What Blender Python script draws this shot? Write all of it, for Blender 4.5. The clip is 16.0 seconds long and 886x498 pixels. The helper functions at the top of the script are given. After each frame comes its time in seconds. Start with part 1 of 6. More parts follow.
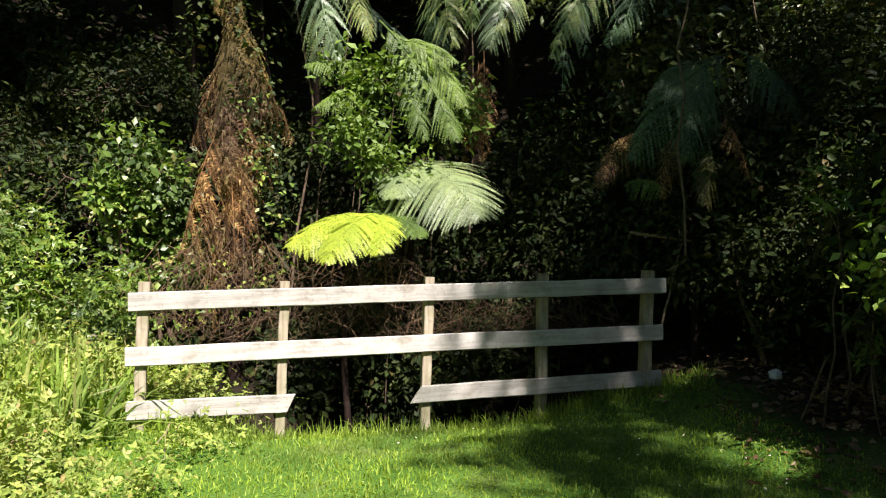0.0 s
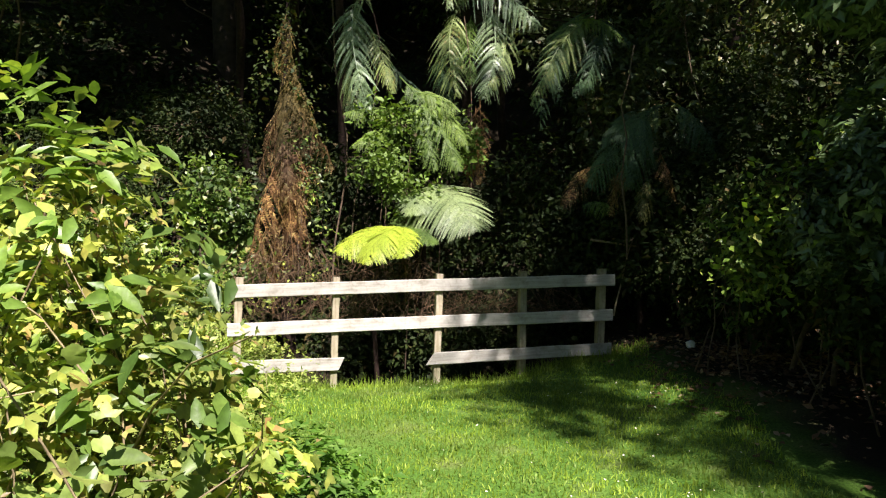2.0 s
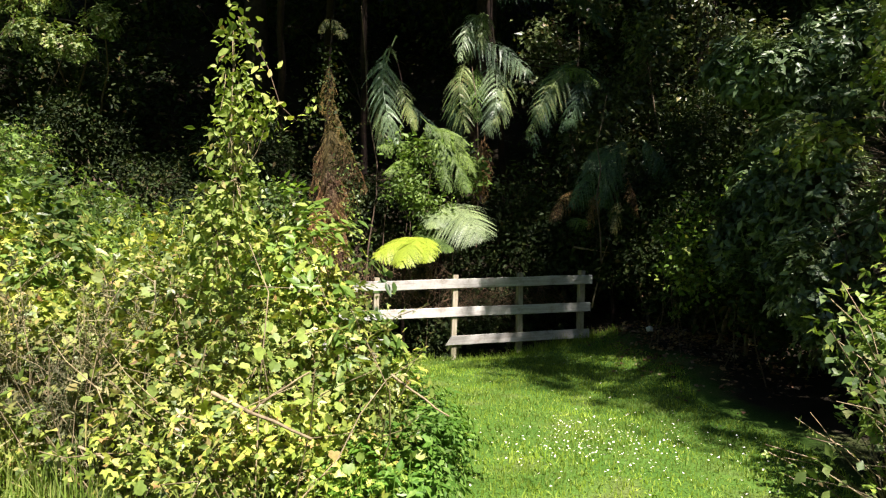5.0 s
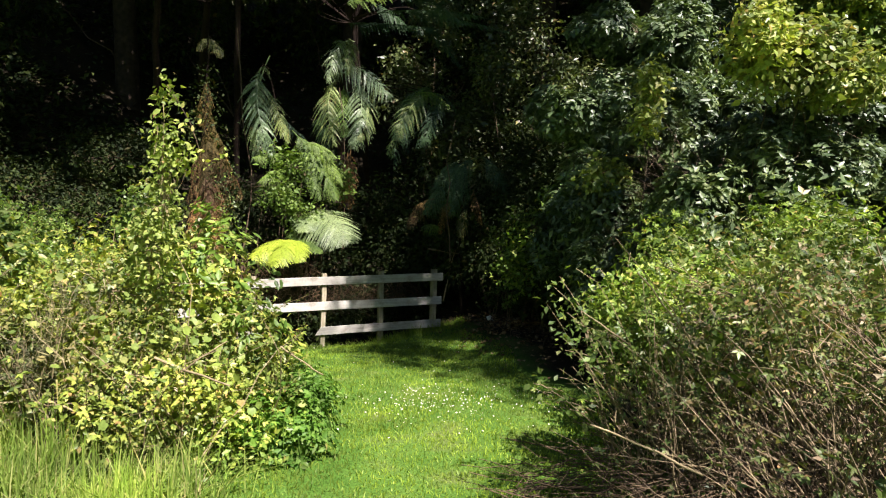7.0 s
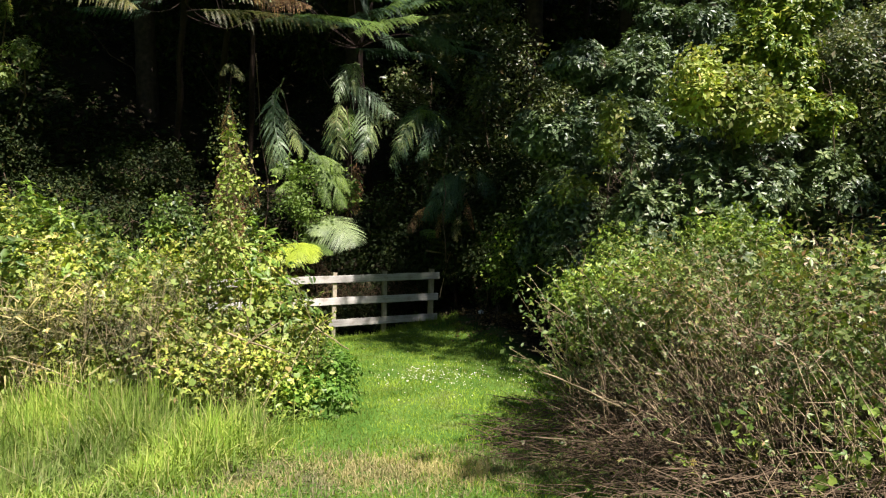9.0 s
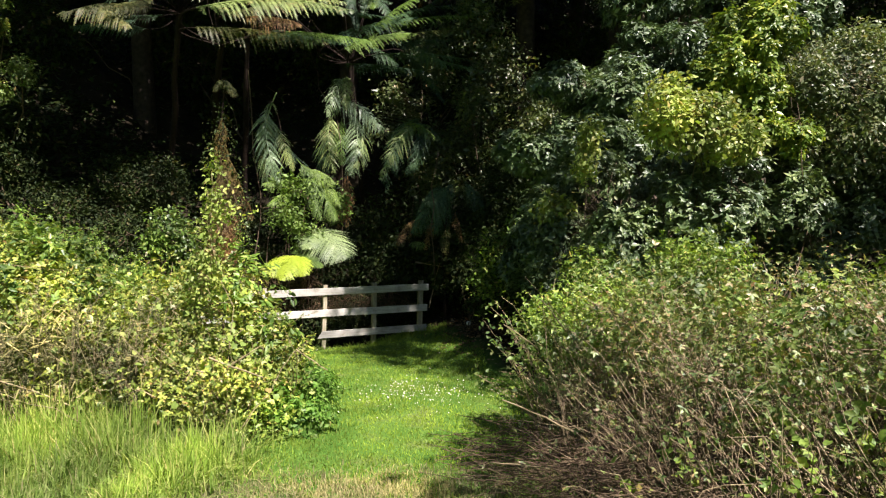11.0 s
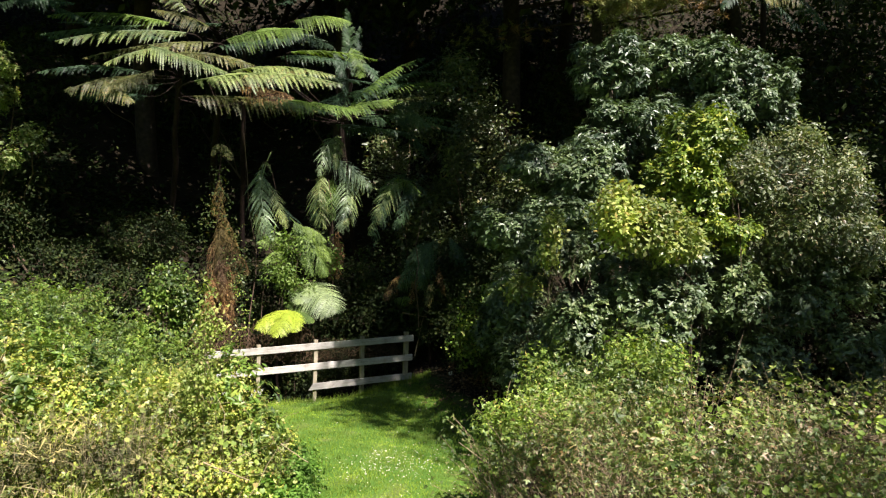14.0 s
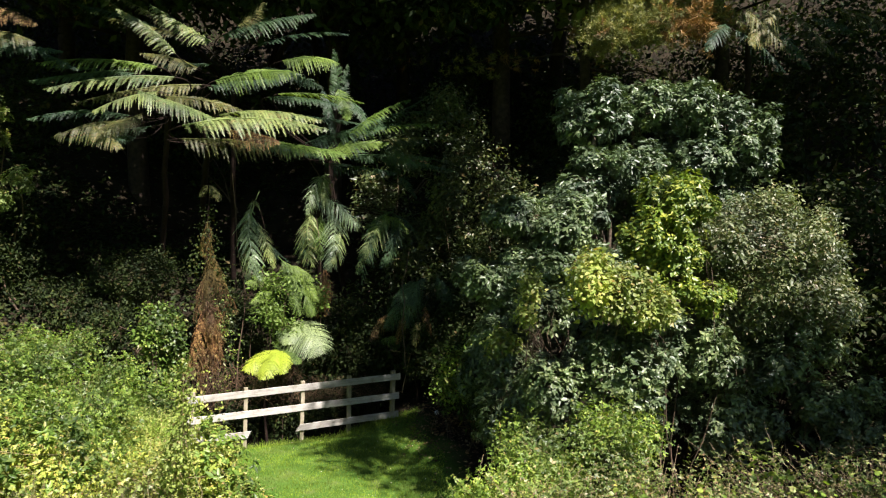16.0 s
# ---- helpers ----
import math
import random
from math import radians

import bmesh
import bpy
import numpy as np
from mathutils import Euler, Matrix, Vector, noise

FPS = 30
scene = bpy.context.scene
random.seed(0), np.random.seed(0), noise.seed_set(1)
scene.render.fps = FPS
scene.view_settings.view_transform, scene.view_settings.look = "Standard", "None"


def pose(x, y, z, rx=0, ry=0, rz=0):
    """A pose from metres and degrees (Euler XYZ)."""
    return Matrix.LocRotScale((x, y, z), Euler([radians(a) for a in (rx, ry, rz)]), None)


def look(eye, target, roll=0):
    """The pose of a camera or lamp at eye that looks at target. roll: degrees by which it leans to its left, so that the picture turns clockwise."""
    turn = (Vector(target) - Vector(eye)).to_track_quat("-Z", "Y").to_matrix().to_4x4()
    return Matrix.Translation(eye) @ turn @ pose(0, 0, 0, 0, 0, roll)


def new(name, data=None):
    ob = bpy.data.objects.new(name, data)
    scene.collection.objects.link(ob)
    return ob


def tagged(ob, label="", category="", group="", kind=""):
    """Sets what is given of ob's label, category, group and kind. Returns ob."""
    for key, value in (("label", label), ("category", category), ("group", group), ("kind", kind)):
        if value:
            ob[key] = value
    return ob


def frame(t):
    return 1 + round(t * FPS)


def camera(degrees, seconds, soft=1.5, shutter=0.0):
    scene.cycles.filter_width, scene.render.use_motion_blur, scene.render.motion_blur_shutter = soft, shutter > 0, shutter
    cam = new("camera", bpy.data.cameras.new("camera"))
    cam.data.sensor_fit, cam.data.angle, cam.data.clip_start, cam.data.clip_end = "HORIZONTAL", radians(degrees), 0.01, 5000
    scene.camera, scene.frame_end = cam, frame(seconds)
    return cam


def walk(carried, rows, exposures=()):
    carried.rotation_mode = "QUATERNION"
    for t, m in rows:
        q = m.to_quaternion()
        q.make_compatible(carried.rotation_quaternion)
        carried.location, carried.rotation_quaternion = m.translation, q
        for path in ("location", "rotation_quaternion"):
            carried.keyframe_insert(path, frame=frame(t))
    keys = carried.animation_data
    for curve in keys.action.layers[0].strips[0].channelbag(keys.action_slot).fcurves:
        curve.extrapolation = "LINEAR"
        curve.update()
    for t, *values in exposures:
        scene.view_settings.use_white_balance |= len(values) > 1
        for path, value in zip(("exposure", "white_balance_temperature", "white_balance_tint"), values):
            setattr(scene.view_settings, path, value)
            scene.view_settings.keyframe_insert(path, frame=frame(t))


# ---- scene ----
cam = camera(64.5, 16.0, soft=1.2)
METRES, EYE, TILT, LEAN, TURN = 10.0, 1.35, 0.0, 0.0, 0.0
ROWS = [
    (0.0, 0.0, 0.0, 0.0, 0.0, 0.0, -0.0),
    (0.5, 0.0002, -0.0321, 0.0036, -0.02, -0.02, 0.01),
    (1.0, -0.001, -0.0806, 0.0074, -0.04, -0.07, -0.02),
    (1.5, -0.0026, -0.1372, 0.0094, -0.04, -0.27, 0.02),
    (2.0, -0.0069, -0.1999, 0.0083, -0.01, -0.29, 0.03),
    (2.5, -0.0114, -0.2607, 0.0108, 0.02, -0.3, 0.04),
    (3.0, -0.021, -0.3074, 0.015, 0.01, -0.35, 0.07),
    (3.5, -0.0313, -0.335, 0.0168, 0.0, -0.4, 0.12),
    (6.0, -0.0395, -0.473, 0.0258, -2.94, -0.57, 0.04),
    (6.5, -0.0418, -0.5112, 0.0278, -6.85, -0.63, -0.02),
    (7.0, -0.0465, -0.5552, 0.0286, -11.49, -0.65, -0.13),
    (7.5, -0.0577, -0.5964, 0.0306, -12.05, -0.66, -0.1),
    (8.0, -0.0699, -0.6377, 0.0311, -11.98, -0.63, -0.08),
    (8.5, -0.0793, -0.6728, 0.0317, -11.94, -0.59, -0.09),
    (11.0, -0.0582, -0.7266, 0.0563, -11.7, -0.63, 0.0),
    (11.5, -0.0519, -0.7357, 0.0723, -11.66, -0.67, 0.0),
    (12.0, -0.0483, -0.7553, 0.0894, -11.61, -0.72, 0.02),
    (12.5, -0.0491, -0.7794, 0.1078, -11.59, -0.79, 0.01),
    (13.0, -0.0482, -0.8019, 0.1277, -11.55, -0.85, 0.0),
    (13.5, -0.0444, -0.8116, 0.1503, -11.53, -0.95, 0.03),
    (14.0, -0.0388, -0.815, 0.1741, -11.5, -1.01, 0.03),
    (14.5, -0.0386, -0.8216, 0.1969, -11.51, -1.09, 0.04),
    (15.0, -0.0343, -0.8268, 0.2194, -11.51, -1.18, 0.06),
    (15.5, -0.0239, -0.827, 0.2396, -11.49, -1.21, 0.09),
    (16.0, -0.0138, -0.8335, 0.2606, -11.49, -1.25, 0.08),
]
walk(cam, [(t, pose(0, 0, EYE, TILT, LEAN, TURN) @ pose(METRES * x, METRES * y, METRES * z, 90 + pitch, roll, yaw)) for t, x, y, z, yaw, pitch, roll in ROWS],
     [(0.0, 1.54), (6.0, 1.58), (7.0, 1.56), (8.0, 1.44), (8.5, 1.42), (11.0, 1.58), (12.5, 1.56), (14.0, 1.5), (16.0, 1.5)])

# ---- world, sun and exposure ----
SUN_AZ, SUN_EL = radians(160), radians(54)
world = bpy.data.worlds.new("sky")
scene.world = world
world.use_nodes = True
_nt = world.node_tree
_sky = _nt.nodes.new("ShaderNodeTexSky")
_sky.sky_type = 'NISHITA'
_sky.sun_disc = False
_sky.sun_elevation = SUN_EL
_sky.sun_rotation = SUN_AZ
_sky.altitude, _sky.air_density, _sky.dust_density = 1000, 0.6, 0.5
_bg = _nt.nodes["Background"]
_bg.inputs[1].default_value = 0.050
_nt.links.new(_sky.outputs[0], _bg.inputs[0])
_sd = Vector((math.sin(SUN_AZ) * math.cos(SUN_EL), math.cos(SUN_AZ) * math.cos(SUN_EL), math.sin(SUN_EL)))
_sl = bpy.data.lights.new("sun", 'SUN')
_sl.energy, _sl.angle, _sl.color = 5.0, radians(0.5), (1.0, 0.915, 0.86)
sun = new("sun", _sl)
sun.matrix_world = look(_sd * 60, (0, 0, 0))

# ---- materials ----


def shader(name, rough=0.6, spec=0.4):
    m = bpy.data.materials.new(name)
    m.use_nodes = True
    nt = m.node_tree
    b = nt.nodes["Principled BSDF"]
    b.inputs["Roughness"].default_value = rough
    b.inputs["Specular IOR Level"].default_value = spec
    return m, nt, b


def ramp(nt, src, cols):
    r = nt.nodes.new("ShaderNodeValToRGB")
    el = r.color_ramp.elements
    while len(el) < len(cols):
        el.new(0.5)
    for e, (p, c) in zip(el, cols):
        e.position, e.color = p, (*c, 1)
    nt.links.new(src, r.inputs[0])
    return r.outputs[0]


def noise_tex(nt, scale, detail=3.0, space="Object"):
    co = nt.nodes.new("ShaderNodeTexCoord")
    n = nt.nodes.new("ShaderNodeTexNoise")
    n.inputs["Scale"].default_value, n.inputs["Detail"].default_value = scale, detail
    nt.links.new(co.outputs[space], n.inputs["Vector"])
    return n


def mixcol(nt, a, b, fac, mode='MIX'):
    x = nt.nodes.new("ShaderNodeMix")
    x.data_type, x.blend_type = 'RGBA', mode
    for sock, v in ((x.inputs[0], fac), (x.inputs[6], a), (x.inputs[7], b)):
        if isinstance(v, (int, float)):
            sock.default_value = v
        elif isinstance(v, tuple):
            sock.default_value = (*v, 1)
        else:
            nt.links.new(v, sock)
    return x.outputs[2]


def bump(nt, b, src, strength, dist):
    n = nt.nodes.new("ShaderNodeBump")
    n.inputs["Strength"].default_value, n.inputs["Distance"].default_value = strength, dist
    nt.links.new(src, n.inputs["Height"])
    nt.links.new(n.outputs[0], b.inputs["Normal"])


def leaf_mat(name, cols, trans=0.35, rough=0.45, spec=0.4, tint=(1.2, 1.3, 0.45), patch=0.35):
    """Leaf surface: every leaf takes its own tone, patches of the plant differ, light shines through."""
    m, nt, b = shader(name, rough, spec)
    g = nt.nodes.new("ShaderNodeNewGeometry")
    c = ramp(nt, g.outputs["Random Per Island"], cols)
    pn = noise_tex(nt, 1.7, 2.0)
    big = ramp(nt, pn.outputs[0], [(0.35, (1 - patch, 1 - patch, 1 - patch * 0.8)), (0.65, (1 + patch, 1 + patch * 0.8, 1.0))])
    c = mixcol(nt, c, big, 1.0, 'MULTIPLY')
    fine = noise_tex(nt, 55.0, 2.0)
    c = mixcol(nt, c, ramp(nt, fine.outputs[0], [(0.3, (0.78, 0.78, 0.75)), (0.7, (1.15, 1.15, 1.1))]), 1.0, 'MULTIPLY')
    oi = nt.nodes.new("ShaderNodeObjectInfo")
    c = mixcol(nt, c, ramp(nt, oi.outputs["Random"], [(0.0, (0.74, 0.78, 0.8)), (1.0, (1.24, 1.16, 1.1))]), 1.0, 'MULTIPLY')
    nt.links.new(c, b.inputs["Base Color"])
    bump(nt, b, fine.outputs[0], 0.25, 0.004)
    t = nt.nodes.new("ShaderNodeBsdfTranslucent")
    nt.links.new(mixcol(nt, c, tint, 1.0, 'MULTIPLY'), t.inputs[0])
    mx = nt.nodes.new("ShaderNodeMixShader")
    mx.inputs[0].default_value = trans * 0.75
    nt.links.new(b.outputs[0], mx.inputs[1])
    nt.links.new(t.outputs[0], mx.inputs[2])
    nt.links.new(mx.outputs[0], nt.nodes["Material Output"].inputs[0])
    return m


def bark_mat(name, c1, c2, scale=18.0):
    m, nt, b = shader(name, 0.85, 0.2)
    n = noise_tex(nt, scale, 5.0)
    n2 = noise_tex(nt, scale * 0.15, 2.0)
    c = ramp(nt, n.outputs[0], [(0.3, c1), (0.7, c2)])
    c = mixcol(nt, c, ramp(nt, n2.outputs[0], [(0.35, (0.7, 0.7, 0.7)), (0.65, (1.2, 1.2, 1.15))]), 1.0, 'MULTIPLY')
    nt.links.new(c, b.inputs["Base Color"])
    bump(nt, b, n.outputs[0], 0.7, 0.01)
    return m


def wood_mat(name, tones, green=0.0):
    """Weathered unpainted sawn timber, grain along local x, with knots, rain stains and darker ends."""
    m, nt, b = shader(name, 0.8, 0.2)
    co = nt.nodes.new("ShaderNodeTexCoord")
    wb = noise_tex(nt, 2.3, 2.0)
    sh = nt.nodes.new("ShaderNodeVectorMath")
    sh.operation = 'MULTIPLY_ADD'
    sh.inputs[1].default_value = (0.0, 0.05, 0.05)
    nt.links.new(wb.outputs["Color"], sh.inputs[0])
    nt.links.new(co.outputs["Object"], sh.inputs[2])
    mp = nt.nodes.new("ShaderNodeMapping")
    mp.inputs["Scale"].default_value = (1.1, 22.0, 26.0)
    nt.links.new(sh.outputs[0], mp.inputs[0])
    gr = nt.nodes.new("ShaderNodeTexNoise")
    gr.inputs["Scale"].default_value, gr.inputs["Detail"].default_value, gr.inputs["Roughness"].default_value = 1.7, 8.0, 0.65
    nt.links.new(mp.outputs[0], gr.inputs["Vector"])
    c = ramp(nt, gr.outputs[0], [(0.3, tones[0]), (0.5, tones[1]), (0.72, tones[2])])
    st = noise_tex(nt, 5.5, 5.0)
    c = mixcol(nt, c, ramp(nt, st.outputs[0], [(0.32, (0.66, 0.63, 0.57)), (0.46, (0.95, 0.94, 0.93)), (0.66, (1.08, 1.08, 1.07))]), 1.0, 'MULTIPLY')
    fl = noise_tex(nt, 38.0, 3.0)
    c = mixcol(nt, c, ramp(nt, fl.outputs[0], [(0.3, (0.82, 0.81, 0.79)), (0.46, (1.0, 1.0, 1.0))]), 1.0, 'MULTIPLY')
    kn = nt.nodes.new("ShaderNodeTexVoronoi")
    kn.inputs["Scale"].default_value = 2.7
    nt.links.new(sh.outputs[0], kn.inputs["Vector"])
    c = mixcol(nt, (0.15, 0.105, 0.07), c, ramp(nt, kn.outputs["Distance"], [(0.03, (0, 0, 0)), (0.09, (1, 1, 1))]))
    if green:
        al = noise_tex(nt, 9.0, 4.0)
        c = mixcol(nt, c, (0.16, 0.17, 0.07), ramp(nt, al.outputs[0], [(0.45, (0, 0, 0)), (0.7, (green, green, green))]))
    oi = nt.nodes.new("ShaderNodeObjectInfo")
    c = mixcol(nt, c, ramp(nt, oi.outputs["Random"], [(0.0, (0.84, 0.83, 0.80)), (1.0, (1.06, 1.04, 1.02))]), 1.0, 'MULTIPLY')
    nt.links.new(c, b.inputs["Base Color"])
    bump(nt, b, gr.outputs[0], 0.6, 0.005)
    return m


WOOD = wood_mat("weathered_timber", [(0.30, 0.285, 0.265), (0.43, 0.415, 0.40), (0.50, 0.49, 0.48)])
POSTWOOD = wood_mat("weathered_post_timber", [(0.20, 0.165, 0.115), (0.36, 0.315, 0.245), (0.46, 0.42, 0.35)], 0.5)
BARK = bark_mat("grey_brown_bark", (0.06, 0.045, 0.035), (0.17, 0.13, 0.10))
# Darkened pine bark; the shade of the wood is put into it.
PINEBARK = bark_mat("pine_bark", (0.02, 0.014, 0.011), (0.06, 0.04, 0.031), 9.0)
TWIG = bark_mat("dry_twig", (0.17, 0.125, 0.075), (0.40, 0.32, 0.20), 30.0)
CANE = bark_mat("brown_cane", (0.11, 0.075, 0.05), (0.38, 0.29, 0.20), 30.0)
BRUSH = bark_mat("brown_brushwood", (0.06, 0.042, 0.03), (0.20, 0.14, 0.09), 30.0)
DARKTWIG = bark_mat("dark_twig", (0.05, 0.035, 0.025), (0.14, 0.10, 0.07), 30.0)
# Near black: the shade under the fronds is in this trunk colour.
FERNTRUNK = bark_mat("shade_dark_fern_trunk", (0.010, 0.006, 0.005), (0.028, 0.016, 0.012), 25.0)
BRAMBLE = leaf_mat("bramble_leaf", [(0.0, (0.08, 0.135, 0.035)), (0.42, (0.20, 0.275, 0.07)), (0.82, (0.32, 0.37, 0.105)), (0.93, (0.37, 0.35, 0.15)), (1.0, (0.25, 0.16, 0.09))], 0.4, 0.42, 0.45, patch=0.48)
BRAMBLE_DRY = leaf_mat("mixed_bramble_leaf", [(0.0, (0.055, 0.10, 0.03)), (0.45, (0.15, 0.21, 0.07)), (0.7, (0.25, 0.28, 0.13)), (0.86, (0.24, 0.15, 0.085)), (1.0, (0.44, 0.40, 0.30))], 0.28, 0.45, 0.5)
THICKET = leaf_mat("pale_thicket_leaf", [(0.0, (0.085, 0.15, 0.045)), (0.6, (0.175, 0.25, 0.075)), (0.93, (0.27, 0.32, 0.13)), (1.0, (0.30, 0.24, 0.15))], 0.36, 0.45, 0.35)
HEATH = leaf_mat("olive_heath_needle", [(0.0, (0.10, 0.115, 0.055)), (0.6, (0.19, 0.205, 0.11)), (1.0, (0.29, 0.255, 0.16))], 0.2, 0.6, 0.2)
WEED = leaf_mat("deep_green_weed_leaf", [(0.0, (0.07, 0.165, 0.026)), (0.6, (0.125, 0.255, 0.042)), (1.0, (0.21, 0.34, 0.085))], 0.42, 0.5, 0.25)
LUSH = leaf_mat("lush_leaf", [(0.0, (0.075, 0.145, 0.032)), (0.6, (0.165, 0.265, 0.06)), (0.93, (0.28, 0.36, 0.10)), (1.0, (0.28, 0.23, 0.10))], 0.42, 0.42, 0.45, patch=0.5)
VINE = leaf_mat("pale_vine_leaf", [(0.0, (0.17, 0.25, 0.06)), (0.7, (0.31, 0.39, 0.10)), (0.94, (0.42, 0.44, 0.15)), (1.0, (0.30, 0.22, 0.10))], 0.42, 0.5, 0.3, patch=0.2)
YELLOW = leaf_mat("yellow_green_leaf", [(0.0, (0.19, 0.27, 0.08)), (0.6, (0.36, 0.425, 0.14)), (0.93, (0.50, 0.50, 0.21)), (1.0, (0.38, 0.26, 0.10))], 0.4, 0.42, 0.45)
LIME = leaf_mat("lime_leaf", [(0.0, (0.075, 0.14, 0.03)), (0.6, (0.16, 0.235, 0.048)), (1.0, (0.34, 0.36, 0.07))], 0.35, 0.4, 0.45)
GLOSSY = leaf_mat("glossy_dark_leaf", [(0.0, (0.055, 0.095, 0.05)), (0.6, (0.10, 0.155, 0.085)), (1.0, (0.17, 0.22, 0.13))], 0.22, 0.42, 0.6)
GREY = leaf_mat("grey_green_leaf", [(0.0, (0.09, 0.125, 0.065)), (0.6, (0.175, 0.21, 0.115)), (0.9, (0.29, 0.30, 0.20)), (1.0, (0.29, 0.22, 0.15))], 0.3, 0.42, 0.5)
# Kept below real leaf colours; the wood's shade is put into it.
DARK = leaf_mat("shade_dark_leaf", [(0.0, (0.014, 0.027, 0.009)), (0.6, (0.028, 0.046, 0.015)), (0.92, (0.05, 0.068, 0.022)), (1.0, (0.075, 0.058, 0.03))], 0.25, 0.6, 0.15)
FROND = leaf_mat("fern_frond", [(0.0, (0.115, 0.17, 0.07)), (0.85, (0.19, 0.255, 0.115)), (1.0, (0.23, 0.20, 0.10))], 0.3, 0.45, 0.4)
FROND_MID = leaf_mat("soft_green_fern_frond", [(0.0, (0.075, 0.14, 0.03)), (1.0, (0.14, 0.215, 0.055))], 0.35, 0.5, 0.3)
FROND_PALE = leaf_mat("pale_fern_frond", [(0.0, (0.12, 0.185, 0.115)), (1.0, (0.22, 0.30, 0.19))], 0.32, 0.4, 0.5, patch=0.25)
FROND_MINT = leaf_mat("mint_fern_frond", [(0.0, (0.17, 0.24, 0.12)), (1.0, (0.28, 0.36, 0.19))], 0.35, 0.45, 0.4, patch=0.2)
FROND_YELLOW = leaf_mat("yellow_fern_frond", [(0.0, (0.24, 0.34, 0.04)), (1.0, (0.35, 0.44, 0.06))], 0.4, 0.45, 0.3, patch=0.1)
FROND_DEAD = leaf_mat("dead_fern_frond", [(0.0, (0.05, 0.028, 0.018)), (0.5, (0.15, 0.088, 0.05)), (0.85, (0.27, 0.18, 0.095)), (1.0, (0.33, 0.28, 0.14))], 0.25, 0.8, 0.1)
GRASS = leaf_mat("lawn_grass", [(0.0, (0.11, 0.19, 0.024)), (0.6, (0.18, 0.285, 0.04)), (1.0, (0.275, 0.375, 0.08))], 0.45, 0.5, 0.25)
LONGGRASS = leaf_mat("long_grass", [(0.0, (0.15, 0.26, 0.05)), (0.65, (0.28, 0.40, 0.095)), (0.9, (0.40, 0.46, 0.17)), (1.0, (0.48, 0.44, 0.23))], 0.5, 0.5, 0.25)
# Olive frond colour, dimmed further to carry the crowns' shade.
FROND_DULL = leaf_mat("shade_dimmed_olive_frond", [(0.0, (0.07, 0.085, 0.032)), (0.7, (0.13, 0.145, 0.055)), (1.0, (0.15, 0.105, 0.05))], 0.3, 0.5, 0.3)
# Olive brown dimmed to put the trunk top's shade into its fronds.
FROND_TOP_SHADE = leaf_mat("shaded_olive_brown_frond", [(0.0, (0.05, 0.042, 0.02)), (0.6, (0.105, 0.085, 0.036)), (1.0, (0.17, 0.12, 0.055))], 0.25, 0.7, 0.15)
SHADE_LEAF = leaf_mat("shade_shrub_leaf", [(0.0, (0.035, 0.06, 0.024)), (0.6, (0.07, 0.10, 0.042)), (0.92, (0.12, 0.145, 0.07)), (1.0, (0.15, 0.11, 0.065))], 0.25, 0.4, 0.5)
# Dimmed copy of the frond greens: shade is in this colour.
FROND_DARK = leaf_mat("shade_dimmed_frond", [(0.0, (0.03, 0.065, 0.038)), (1.0, (0.06, 0.11, 0.062))], 0.25, 0.5, 0.3)
STRAW = leaf_mat("dry_grass", [(0.0, (0.20, 0.19, 0.09)), (0.7, (0.34, 0.31, 0.17)), (1.0, (0.42, 0.37, 0.22))], 0.3, 0.7, 0.2)
NEEDLE = leaf_mat("pine_needles", [(0.0, (0.09, 0.12, 0.04)), (0.7, (0.20, 0.23, 0.08)), (1.0, (0.32, 0.30, 0.11))], 0.2, 0.5)
NEEDLE_DRY = leaf_mat("dry_pine_needles", [(0.0, (0.22, 0.12, 0.05)), (1.0, (0.40, 0.25, 0.11))], 0.2, 0.6)
LITTER = leaf_mat("fallen_leaf", [(0.0, (0.08, 0.045, 0.03)), (0.7, (0.18, 0.11, 0.07)), (1.0, (0.34, 0.28, 0.2))], 0.15, 0.8, 0.2)
PETAL = leaf_mat("daisy_petal", [(0.0, (0.72, 0.72, 0.70)), (1.0, (0.82, 0.81, 0.80))], 0.3, 0.5, 0.2, (1, 1, 1), 0.05)


